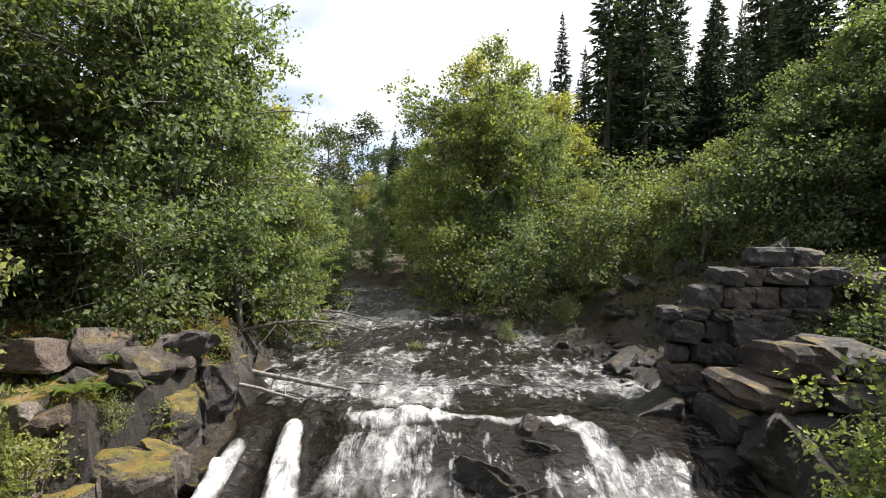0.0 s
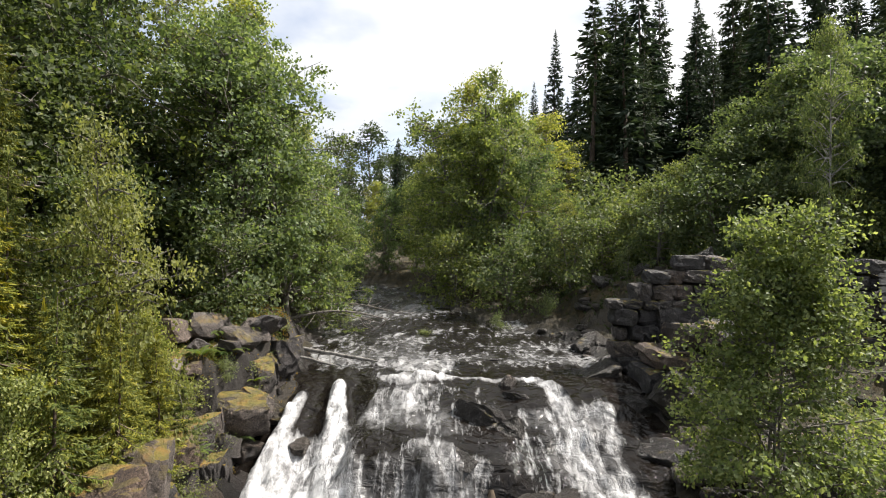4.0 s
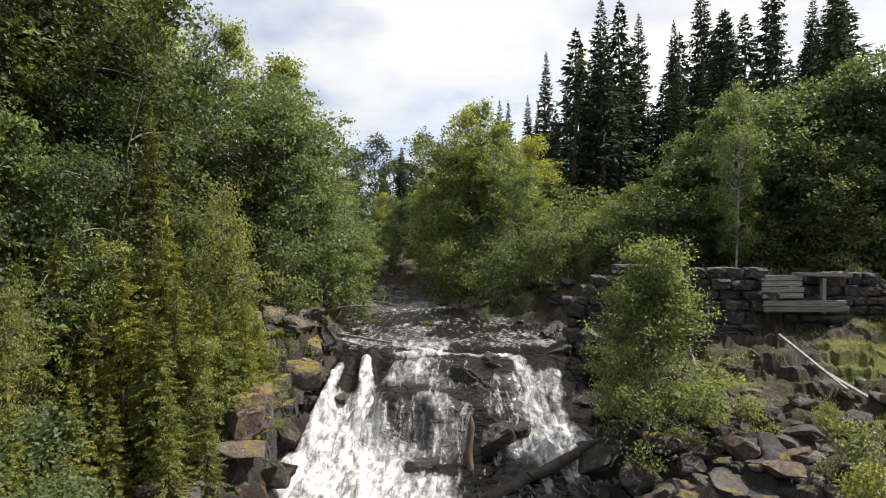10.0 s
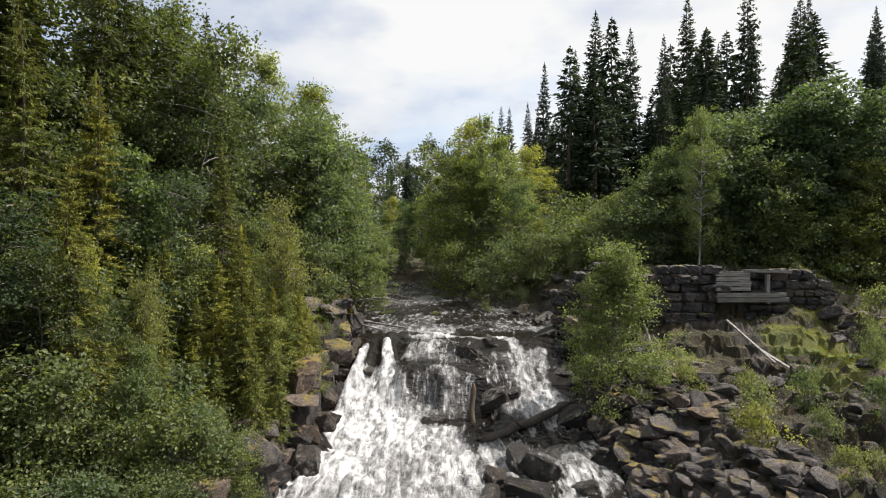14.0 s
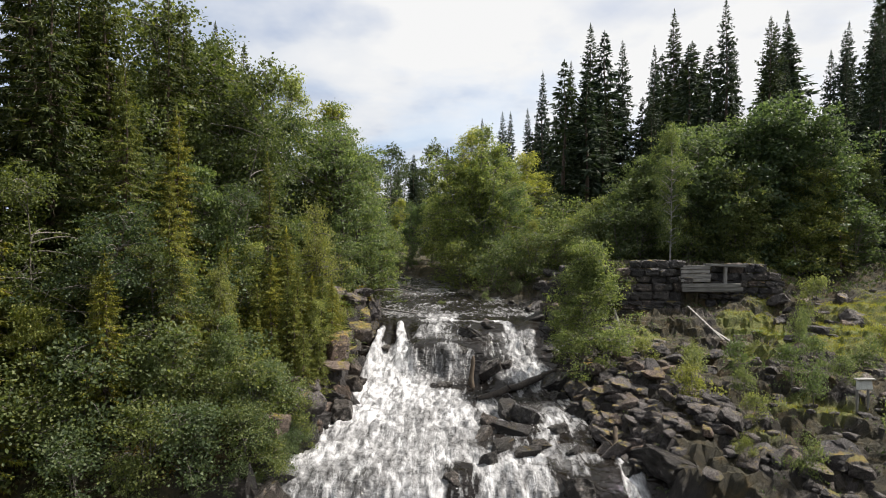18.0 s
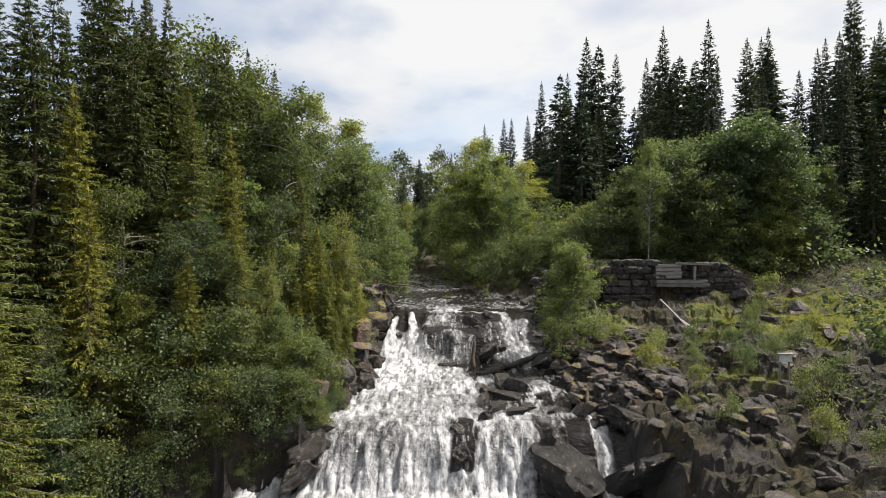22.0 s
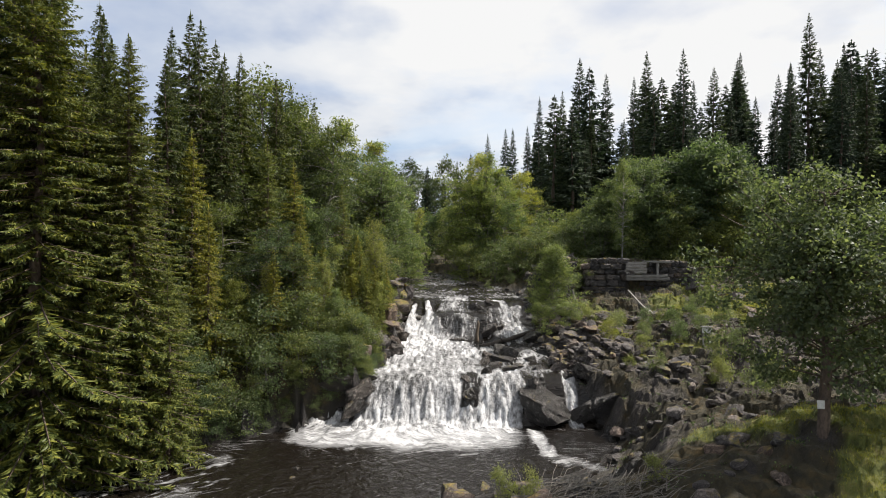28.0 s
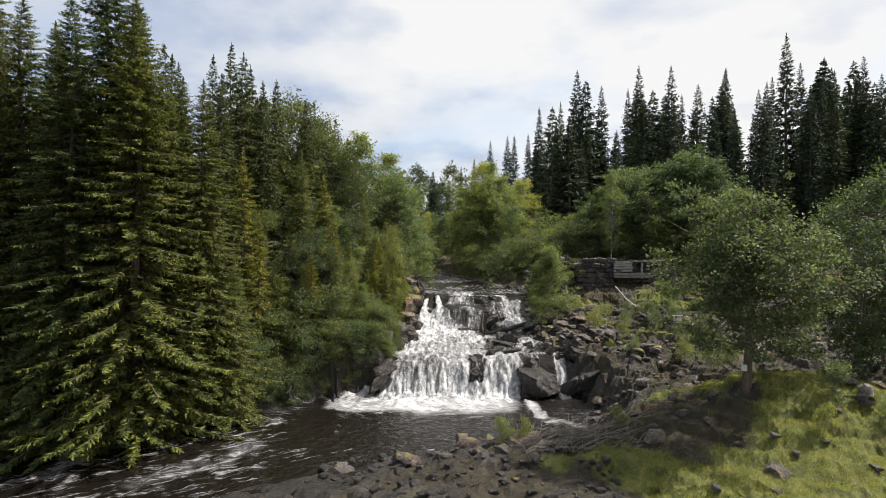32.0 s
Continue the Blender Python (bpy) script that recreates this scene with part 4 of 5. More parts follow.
YOUNG = tree_thing("young_birch", leafy_meshes(61, 4.4, 1.55, 32000, 3, 0.06, M_BIRCH, M_BARK, 0.08, 0.3, 520, 0.13, True, 0.05, 0.6, (1.15, 0.9, 0.3, 0.1), 0.4), "young bright-green birch rooted among the boulders", "birch", "")
ROUND = tree_thing("sallow_tree", leafy_meshes(66, 6.0, 2.9, 34000, 2, 0.092, M_ROUND, M_SPRUCE_BARK, 0.24, 0.45, 460, 0.18, True, 0.10, 2.6), "round-crowned sallow tree with a dark trunk on the grassy bank", "tree", "")
SHRUB = [tree_thing("willow_shrub", leafy_meshes(i + 71, 1.2, 0.7, 1500, 4, 0.065, M_WILLOW, M_BARK, 0.1, 0.5, 60, 0.14, False), "small grey-green willow shrub among rocks", "shrub", "willow shrubs") for i in range(3)]
BUSH = [tree_thing("bush", leafy_meshes(i + 81, 2.8, 1.5, 3200, 4, 0.105, M_BUSH, M_BARK, 0.04, 0.4, 150, 0.2, False), "dense green bush at the forest edge", "bush", "bushes") for i in range(2)]

# the wooded hill: place and height of the top
plant_to(DARK_SPRUCE, 18, [(9.2, 43, 24.2), (10.8, 37, 23.3), (13.3, 40, 27.9), (15.5, 37, 25.2), (19.1, 39, 25.3), (18.1, 31.8, 25.7), (18.8, 24.6, 23.5),
                           (19.6, 20.6, 20.6), (26.8, 31, 25.3), (28.5, 23.2, 25.8), (28.7, 18.5, 20.5), (-4.8, 55, 17.3), (-0.6, 56, 18.6), (1.3, 54, 19.4), (3.8, 57, 22.6), (6.2, 55, 22.9), (7.5, 58, 23.6), (8.9, 52, 22.6), (-2.6, 60, 17.0), (2.6, 50, 17.5),
                           (10, 52, 22), (12, 47, 23), (22, 35, 23), (24, 26, 21), (33, 24, 23), (36, 20, 23), (33, 16, 20), (38, 27, 25), (41, 18, 24), (31, 30, 24),
                           (23.5, 44, 24), (17, 50, 25), (36, 10, 19), (8, 33, 16), (24.5, 21, 18), (35, 32, 26), (40, 36, 28), (44, 30, 27), (30, 38, 27), (47, 20, 25), (34, 22, 22), (39, 14, 22), (11.5, 29, 17.5), (14.5, 27, 18), (21.5, 29, 22), (38, 34, 25.5), (22.5, 15.5, 18.5), (25, 14, 18.5), (27.5, 15.2, 20), (24, 18, 20), (21.2, 17.5, 17.5), (30.5, 14.5, 19.5), (16.5, 28, 18.5), (13, 33, 20.5), (22.8, 24.5, 19.5), (26.5, 24, 21)], (0.85, 1.1))
plant_to(MID_SPRUCE, 14, [(-16.9, 3.6, 17), (-16.1, 6.3, 18.4), (-14.3, 7.7, 18.2), (-15.5, 9.5, 17), (-14.9, -1.7, 16.3), (-18.5, 0.5, 17.5), (-12.2, 3.2, 15.0), (-20, 6, 18), (-17.5, -4, 15.5),
                          (-11.3, 12, 17), (-22, 1, 18), (-20.5, -5, 16), (-13.5, 1.2, 14.5), (-12.8, 5.4, 15.5), (-11.0, 0.6, 11.5), (-10.2, 4.4, 12.5), (22.5, 13, 14), (-10.9, 0.6, 14.6), (-9.9, 4.8, 15.2), (-11.8, 3.0, 15.8), (-12.6, -0.6, 15), (-11.5, -3.0, 13.5), (-13.5, -3.6, 15), (-12.5, 2, 17), (-14.2, 4.5, 18.5), (-11.2, 3.5, 16), (-10.2, 6.5, 15.5), (-9.4, 10.6, 15.5), (-9.0, 12.6, 14.5), (-11.5, 9.8, 16)], (0.85, 1.05))
plant_to(NEAR_SPRUCE, 15, [(-12.1, -8.7, 15.4), (-14.2, -9.0, 15.2), (-13.0, -7.0, 15.6), (-16.4, -8.4, 15.4), (-18.4, -9.6, 16.2), (-10.6, -6.8, 12.9), (-18.2, -9.3, 15), (-12.2, -5.2, 13.5), (-17, -6.0, 15.5), (-20.5, -10.2, 15.5), (-14.8, -8.9, 11), (-19.4, -6.4, 18), (-22.6, -8.6, 17.5), (-14.5, -6.4, 18.6), (-11.6, -7.4, 12.4)], (1.1, 1.3))
plant_to(BANK_SPRUCE, 8, [(-6.9, -0.9, 8.2), (-8.0, 1.6, 10.4), (-8.9, 0.5, 11.4), (-10.8, -2.4, 11), (-5.55, 3.8, 7.35), (-4.8, 1.5, 5.6), (-6.4, 4.6, 9.6), (-7.6, -2.4, 6.5), (-9.6, -3.6, 8.0), (-9.3, -7.0, 6.1)], (0.8, 0.95))
plant_to(BIRCH, 10, [(0.8, 24, 14.4), (3.4, 23, 12.4), (-0.8, 27, 11.4), (5.0, 25, 13.0), (11.2, 15, 12.2), (-6.6, 13, 13.5), (-8.8, 14, 15.0),
                     (6.5, 27, 12), (-7, 23, 12), (-4.5, 31, 10.2), (-12, 15, 16), (2, 40, 12.5)], (0.9, 1.15))
plant_to(NEAR_ALDER, 9, [(-4.9, 10.4, 13.2), (-4.6, 14.0, 10.6), (-3.7, 13.0, 8.2), (-4.2, 11.6, 12.0)])
plant_to(MID_ALDER, 9, [(2.4, 19.2, 10.2), (0.9, 21, 11.6), (1.5, 20.4, 12.6), (0.0, 23.4, 12.2), (2.6, 23.0, 13.0), (1.2, 22.6, 13.8), (-5.4, 17.0, 9.6), (2.6, 22.6, 12.4), (4.2, 19.4, 8.8), (-3.4, 27.5, 9.6), (-1.6, 29, 10.4), (-5.5, 30, 9.8), (-4.2, 19.5, 8.0)], (0.85, 1.0))
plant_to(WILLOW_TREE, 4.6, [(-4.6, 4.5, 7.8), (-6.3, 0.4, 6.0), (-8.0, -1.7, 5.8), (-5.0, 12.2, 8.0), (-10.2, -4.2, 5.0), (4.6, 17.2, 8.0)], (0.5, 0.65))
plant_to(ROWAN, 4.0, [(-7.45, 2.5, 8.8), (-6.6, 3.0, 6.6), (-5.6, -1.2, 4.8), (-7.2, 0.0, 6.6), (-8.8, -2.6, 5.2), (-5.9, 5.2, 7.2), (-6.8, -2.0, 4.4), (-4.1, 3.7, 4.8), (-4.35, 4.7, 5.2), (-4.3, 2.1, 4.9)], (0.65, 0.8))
plant_to(DOME, 8, [(12.0, 13.4, 12.6), (14.6, 13.4, 13.7), (17, 13.2, 12.6), (9.8, 14.6, 11), (19.3, 13.8, 10.8), (7.6, 16.4, 9.2), (13.2, 12.2, 10.5), (16, 12.0, 10.2)], (1.0, 1.1))
plant_to(ALDER, 9, [(-7.8, 9.5, 13.2), (-8.0, 5.4, 10.8), (-8.0, 7.6, 12.0), (-8.3, 9.2, 15), (-12.3, 8.8, 16.5), (-10.4, 8.9, 16), (-9.5, 6, 12.5), (-7.7, 3.0, 8.6), (-8.8, -1.2, 7.5),
                    (-7.4, -1.0, 6.5), (-9.6, 2.2, 9.5), (-7.5, 28, 10.2), (7.2, 17.5, 7.2), (-10.5, -0.6, 8.6), (12.8, -8.6, 9.2), (14.5, -7.5, 9.2)])
background = np.random.default_rng(5)
spruces, leafies = [], []
for _ in range(900):
    x, y = background.uniform(-48, 62), background.uniform(8, 105)
    clear = (x < -13.5 - 0.05 * y or x > 9.5 + 0.02 * y or y > 34) and not (x < 25 and x > 9 and y < 17) and not (x > 9 and y < 13) and bank_distance(np.array(x), np.array(y)) > 2.5
    if clear and all((x - a) ** 2 + (y - b) ** 2 > 9.5 for a, b, _ in spruces + leafies) and (len(spruces) < 95 or len(leafies) < 45):
        top = ground_at(x, y) + (background.uniform(12, 18) if x > 12 else background.uniform(8, 13)) + min(4, 0.06 * max(0, y - 10)) * (x > 8)
        (spruces if background.uniform() < (1.0 if x > 8 else 0.6) else leafies).append((x, y, top))
fill = [(20 + 2.6 * k + background.uniform(-1, 1), 27 + background.uniform(-4, 14), 0) for k in range(15)] + [(30 + 2.2 * k, 14 + background.uniform(-3, 8), 0) for k in range(12)] + [(8.5 + 1.6 * k, 30 + background.uniform(-3, 8), 0) for k in range(8)]
fill = [(x, y, ground_at(x, y) + background.uniform(12, 15.5)) for x, y, _ in fill]
plant_to(FAR_SPRUCE, 18, spruces[:62] + fill, (1.2, 1.6))
plant_to(FAR_LEAFY, 10, leafies[:34], (0.9, 1.2))
plant(BIRCH[1], 9.7, 11.0, 0.66, 1.0, wide=0.55)
plant(YOUNG, 4.2, 4.0, 0.98, 0.0)
plant(ROUND, 7.9, -10.9, 0.98, 0.5)
for i, (x, y, s) in enumerate([(-5.3, 3.1, 0.95), (-4.7, 2.2, 0.75), (-4.45, 2.9, 0.6), (-5.15, 2.6, 0.9), (-4.35, 3.7, 0.5), (-4.6, 1.5, 0.6), (-5.3, 1.7, 0.8), (-4.9, 2.0, 0.5), (-5.6, 1.3, 0.6), (-6.8, 2.2, 0.9), (-6.0, 0.0, 0.6), (17.3, 11.0, 0.8), (-4.9, 0.6, 0.4), (-4.5, 2.9, 0.35), (-5.3, -0.8, 0.5), (-5.9, 4.2, 0.8), (-4.4, 1.2, 0.3), (-6.5, 1.0, 0.8), (-7.6, -0.6, 0.9), (-5.2, 0.2, 0.5), (-4.6, 3.8, 0.35), (-8.6, -2.4, 0.7), (-3.95, 3.4, 0.6), (-4.0, 4.4, 0.5), (-4.3, 5.0, 0.5), (-3.85, 4.9, 0.35), (-4.5, 4.2, 0.7), (-4.05, 2.5, 0.65), (-3.9, 1.6, 0.4), (-4.2, 0.9, 0.55), (-4.0, 3.9, 0.4)]):
    plant(SMALL_SPRUCE[i % 2], x, y, s, rng.uniform(0, 6.28))
for i, (x, y, s) in enumerate([(6.6, 1.5, 1), (7.4, 3.2, .8), (8.3, 2.2, 1), (9.0, 0.8, 1.1), (10, 0.2, .8), (9.5, 3.6, .7), (7.2, -.8, .7), (8.6, -4.4, .9), (10.5, -2, 1), (9.9, -11.8, 1.0), (10.8, -12.6, .8), (0.6, -10.7, 1.0),
                               (4.0, -11.2, .6), (12, 5.2, 1.1), (1.6, 13.6, .7), (-0.6, 13.0, .6), (6.2, -2.2, .5), (11.5, 1.5, .9), (8.9, -12.9, .7), (3.2, 14.5, .9), (5.6, 14.0, .8), (5.8, 2.9, .8), (7.6, .6, .8), (1.2, -10.9, .8), (-4.2, 5.2, .5), (-3.9, 6.6, .5), (6.1, 0.2, 1.0), (-3.75, 4.6, .6), (-3.8, 3.0, .6), (-3.7, 5.3, .5), (-4.1, 1.9, .7), (-3.9, 4.0, .7), (-4.1, 0.4, .7), (-4.4, -0.4, .8), (8.8, -0.4, 1.0), (9.4, -2.6, 1.1), (10.2, 1.8, 1.0), (10.8, 3.4, .9), (6.9, -3.2, .7), (12.6, 2.4, 1.2), (9.1, -5.8, .9), (10.4, -4.4, 1.0), (13.4, 6.8, 1.3)]):
    plant(SHRUB[i % 3], x, y, s * rng.uniform(0.75, 1.1), rng.uniform(0, 6.28), wide=rng.uniform(0.55, 0.8))
shore = []
for k in range(46):
    y = -11.5 + k * 0.24
    xs = np.arange(-22, -3.0, 0.05)
    inside = np.where((bank_distance(xs, np.full_like(xs, y)) > 0.35) & (xs < np.interp(y, [-11.5, -4, 4], [-9, -3, -3])))[0]
    if len(inside):
        shore.append((float(xs[inside[-1]]), y))
for i, (x, y) in enumerate(shore):
    plant(BUSH[i % 2], x - abs(rng.normal(0, 0.25)), y, rng.uniform(0.28, 0.62), rng.uniform(0, 6.28))
for i, (x, y) in enumerate(shore[::2]):
    plant(BUSH[(i + 1) % 2], x + 0.2, y + 0.1, rng.uniform(0.22, 0.4), rng.uniform(0, 6.28), z=max(0.05, ground_at(x + 0.15, y) - 0.5) if y < -1 else None)
for i, (x, y) in enumerate(shore[1::2]):
    if y < -0.5:
        foot = max(ground_at(x + 0.3, y), float(water_level(np.array(x + 0.3), np.array(y)))) - 0.05
        plant(BUSH[i % 2], x + 0.3, y, rng.uniform(0.22, 0.36), rng.uniform(0, 6.28), z=foot)
for i, (x, y, s) in enumerate([(-6.6, -1.6, .8), (-7.8, -2.6, .8), (-5.6, -0.4, .7), (-9.2, -3.6, .8), (-6.8, 4.0, 1), (-7.0, 8.6, 1.0), (-8.4, 9.8, 1.2), (-9.6, 11.4, 1.3), (-6.6, 10.2, 0.9), (-4.6, 8.6, .8), (-5.2, 11.6, .9), (-5.4, 14.4, .9), (-5.8, 17.4, 1), (2.2, 16.4, 1), (4.2, 15.6, .9), (6.6, 14.2, .9), (0.4, 17.8, 1),
                               (9, 13, 1), (13, 11.4, .9), (15.6, 11.2, 1), (18.4, 11.6, 1), (-8.4, 5.4, 1.2), (-9.8, -1.8, 1), (-11.4, -3.6, 1.0), (6.3, 9.0, .55), (6.7, 9.3, .5), (7.4, 18.4, 1.2), (10, 18.5, 1.3), (13, 17, 1.3), (-7.4, 1.0, 1.0), (12, 22, 1.6), (15, 21, 1.6), (9.5, 24, 1.5),
                               (-10.2, -4.6, .7), (-8.4, -3.0, .7), (-7.0, -2.1, .6), (-5.9, -1.6, .5), (-11.6, -6.4, .7), (8.2, 13.6, 1.0), (5.2, 16.4, 1.1), (11, 12, .9), (6.5, 20, 1.4), (-4.9, 20, 1.1), (-5.6, 23, 1.2)]):
    plant(BUSH[i % 2], x, y, s, rng.uniform(0, 6.28))


# ---- rocks ----
def rock_mesh(seed, mat, detail=2, flat=1.0, cuts=9):
    r = np.random.default_rng(seed)
    bm = bmesh.new()
    bmesh.ops.create_icosphere(bm, subdivisions=detail + 1, radius=1.25)
    v = np.array([p.co[:] for p in bm.verts])
    axes = [np.array(a, float) for a in ((1, 0, 0), (-1, 0, 0), (0, 1, 0), (0, -1, 0), (0, 0, 1), (0, 0, -1))]
    for k in range(6 + cuts):
        nrm = unit(axes[k] + r.normal(0, 0.22, 3)) if k < 6 else unit(r.normal(0, 1, 3))
        d = r.uniform(0.62, 0.85) if k < 6 else r.uniform(0.72, 1.0)
        over = v @ nrm - d
        v = v - np.clip(over, 0, None)[:, None] * nrm
    ridge = 1 - 2 * np.abs(fbm(v[:, 0] * 1.6 + v[:, 2] * 1.1, v[:, 1] * 1.6 - v[:, 2] * 0.9, seed + 9, 3))
    v *= (1 + 0.10 * (ridge - 0.4))[:, None]
    v += 0.09 * np.stack([fbm(v[:, 0] * 3.5 + 5 * k, v[:, 1] * 3.5 + v[:, 2] * 2.7, seed + k, 4, 0.6) for k in range(3)], 1)
    v *= np.array([1.1, r.uniform(0.6, 0.95), r.uniform(0.46, 0.78) * flat])
    for p, c in zip(bm.verts, v):
        p.co = c
    me = bpy.data.meshes.new("boulder")
    bm.to_mesh(me)
    bm.free()
    me.materials.append(mat)
    return me


DRY = [rock_mesh(i + 101, M_ROCK) for i in range(8)]
WET = [rock_mesh(i + 121, M_ROCK_WET, 3) for i in range(6)]
CLIFF = [rock_mesh(i + 161, M_CLIFF_LIT, 3, 1.5) for i in range(5)]
MOSSY = [rock_mesh(i + 171, M_MOSSY, 3, 1.4) for i in range(5)]
PEBBLE = [rock_mesh(i + 141, M_ROCK, 1) for i in range(4)]
PEBBLE_FACES = np.array([p.vertices[:] for p in PEBBLE[0].polygons])
SMALL, SMALL_WET = Soup(), Soup()


def boulder(x, y, size, wet=False, z=None, sink=0.3, name="boulder", group="boulders", label="", cliff=False):
    if size < 0.2 and not cliff:
        v = np.array([p.co[:] for p in PEBBLE[int(rocks.integers(4))].vertices])
        a = rocks.uniform(0, 6.28)
        v = v @ np.array([[math.cos(a), math.sin(a), 0], [-math.sin(a), math.cos(a), 0], [0, 0, 1]]) * size
        (SMALL_WET if wet else SMALL).add(v + np.array([x, y, (ground_at(x, y) if z is None else z) + size * 0.3]), PEBBLE_FACES)
        return None
    name = "stone" if size < 0.34 else "boulder"
    pool_of = CLIFF if cliff and x < -4.3 else MOSSY if cliff else WET if wet else (PEBBLE if size < 0.2 else DRY)
    ob = new(name, pool_of[int(rocks.integers(len(pool_of)))])
    g = ground_at(x, y) if z is None else z
    ob.matrix_basis = Matrix.LocRotScale((x, y, g + size * 0.55 * (1 - 2 * sink)), Euler((rocks.normal(0, 0.3), rocks.normal(0, 0.3), rocks.uniform(0, 6.28))), (size * rocks.uniform(0.8, 1.25), size, size * rocks.uniform(0.75, 1.15)))
    return tagged(ob, label or ("dark wet boulder washed by the river" if wet else "angular grey boulder with moss and lichen"), "rock", group)


rocks = np.random.default_rng(77)


def scatter(count, x0, x1, y0, y1, lo, hi, wet=False, group="boulders", sink=0.3, land_only=True):
    done, tries = 0, 0
    while done < count and tries < count * 8:
        tries += 1
        x, y = rocks.uniform(x0, x1), rocks.uniform(y0, y1)
        d = float(bank_distance(np.array(x), np.array(y)))
        if land_only and d < 0.1:
            continue
        boulder(x, y, lo + (hi - lo) * rocks.uniform() ** 2.2, wet, None, sink, "", group)
        done += 1


scatter(330, 3.6, 6.9, -1.4, 5.6, 0.13, 0.40, group="boulder slope")
scatter(110, 6.4, 12.5, -4.5, 6.5, 0.10, 0.36, group="boulder slope", sink=0.4)
scatter(26, -4.7, -3.5, -0.4, 2.6, 0.2, 0.55, group="talus below the mossy bank")
scatter(46, 4.0, 9.0, -8.0, -1.2, 0.16, 0.42, group="shore ledge rocks", sink=0.42)
scatter(24, -5.4, -3.2, 2.6, 8.2, 0.25, 0.6, group="mossy cliff blocks", sink=0.4)
soup = Soup()
for k in range(420):
    x, y = rocks.uniform(-5, 3.4), rocks.uniform(-14.8, -8.4)
    me = PEBBLE[int(rocks.integers(4))]
    if float(bank_distance(np.array(x), np.array(y))) < -0.5:
        continue
    v = np.array([p.co[:] for p in me.vertices])
    sz, a = 0.05 + 0.17 * rocks.uniform() ** 2, rocks.uniform(0, 6.28)
    v = v @ np.array([[math.cos(a), math.sin(a), 0], [-math.sin(a), math.cos(a), 0], [0, 0, 1]]) * sz
    soup.add(v + np.array([x, y, ground_at(x, y) + 0.15 * sz]), np.array([p.vertices[:] for p in me.polygons]))
tagged(new("gravel", soup.mesh("gravel", M_ROCK_WET)), "loose grey gravel and cobbles on the river bar", "gravel", kind="stuff")
scatter(22, -4.5, 2.5, -12.0, -8.2, 0.22, 0.42, group="gravel bar stones", sink=0.3, land_only=False)
scatter(34, 4, 13, -15, -10, 0.12, 0.5, group="meadow stones", sink=0.4)
scatter(30, 10, 20, -5, 4, 0.25, 0.7, group="meadow stones", sink=0.42)
scatter(34, 2.6, 7.0, 9.8, 14.5, 0.15, 0.5, True, group="wet river stones", land_only=False, sink=0.35)
scatter(22, -16, -4, -13, -6.5, 0.2, 0.5, True, group="rapids stones", land_only=False, sink=0.3)
scatter(26, -13, -4.4, -9.5, -1.5, 0.2, 0.6, group="forest shore stones", sink=0.35)
for x, y, sz, z in [(-4.75, -0.9, 1.0, 1.9), (-5.0, -0.2, 0.9, 2.2), (-4.5, -1.7, 0.7, 1.2), (-5.3, -1.8, 0.9, 1.1), (-4.3, -0.1, 0.6, 1.9)]:
    boulder(x, y, sz, False, z, 0.5, group="mossy cliff blocks", label="large dark mossy cliff block beside the falls")
for x, y, sz, z in [(-4.9, 4.0, 0.6, 2.7)]:
    boulder(x, y, sz, False, z, 0.5, group="mossy cliff blocks", label="large warm-grey cliff block with mossy top", cliff=True)
for k in range(22):
    y = rocks.uniform(2.4, 8.6)
    edge = float(channel(np.array(y))[0])
    low = float(water_level(np.array(edge), np.array(y)))
    boulder(edge - rocks.uniform(0.15, 1.3), y, rocks.uniform(0.22, 0.48), False, rocks.uniform(low + 0.2, 3.4 if y < 7 else 4.0), 0.5, group="mossy cliff blocks", label="angular dark cliff block with orange moss on top", cliff=True)


def cliff_block(x, y, sx, sy, sz, top, seed, turn):
    """A squared block of fissured bedrock with a flat top."""
    r = np.random.default_rng(seed)
    bm = bmesh.new()
    bmesh.ops.create_cube(bm, size=2.0)
    bmesh.ops.subdivide_edges(bm, edges=bm.edges[:], cuts=17, use_grid_fill=True)
    v = np.array([p.co[:] for p in bm.verts])
    for k in range(7):
        nrm = unit(r.normal(0, 1, 3) * np.array([1, 1, 0.55]))
        v = v - np.clip(v @ nrm - r.uniform(0.95, 1.25), 0, None)[:, None] * nrm
    cell, edge = blocks(v[:, 0] * 1.3 + v[:, 1] * 1.1 + 0.2 * v[:, 2], v[:, 2] * 0.55 + 0.5 * v[:, 1], 0.55, seed)
    push = 0.16 * cell - 0.12 * smooth(0.16, 0.0, edge) + 0.06 * fbm(v[:, 0] * 4 + v[:, 2] * 3, v[:, 1] * 4, seed, 4)
    v = v * (1 + push * (1 - 0.7 * smooth(0.7, 1.0, v[:, 2])))[:, None]
    for p, c in zip(bm.verts, v * np.array([sx, sy, sz])):
        p.co = c
    me = bpy.data.meshes.new("cliff_block")
    bm.to_mesh(me)
    bm.free()
    # Only the outer left blocks get the rock with sunlight in its colour.
    me.materials.append(M_CLIFF_LIT if y < 8 and x < -4.4 else M_MOSSY)
    ob = new("cliff_block", me)
    ob.matrix_basis = Matrix.LocRotScale((x, y, top - sz), Euler((0.05, -0.04, turn)), (1, 1, 1))
    return tagged(ob, "large warm-grey cliff block with mossy top" if y < 8 and x < -4.4 else "dark cliff block with orange moss at the lip of the falls", "rock", "mossy cliff blocks")


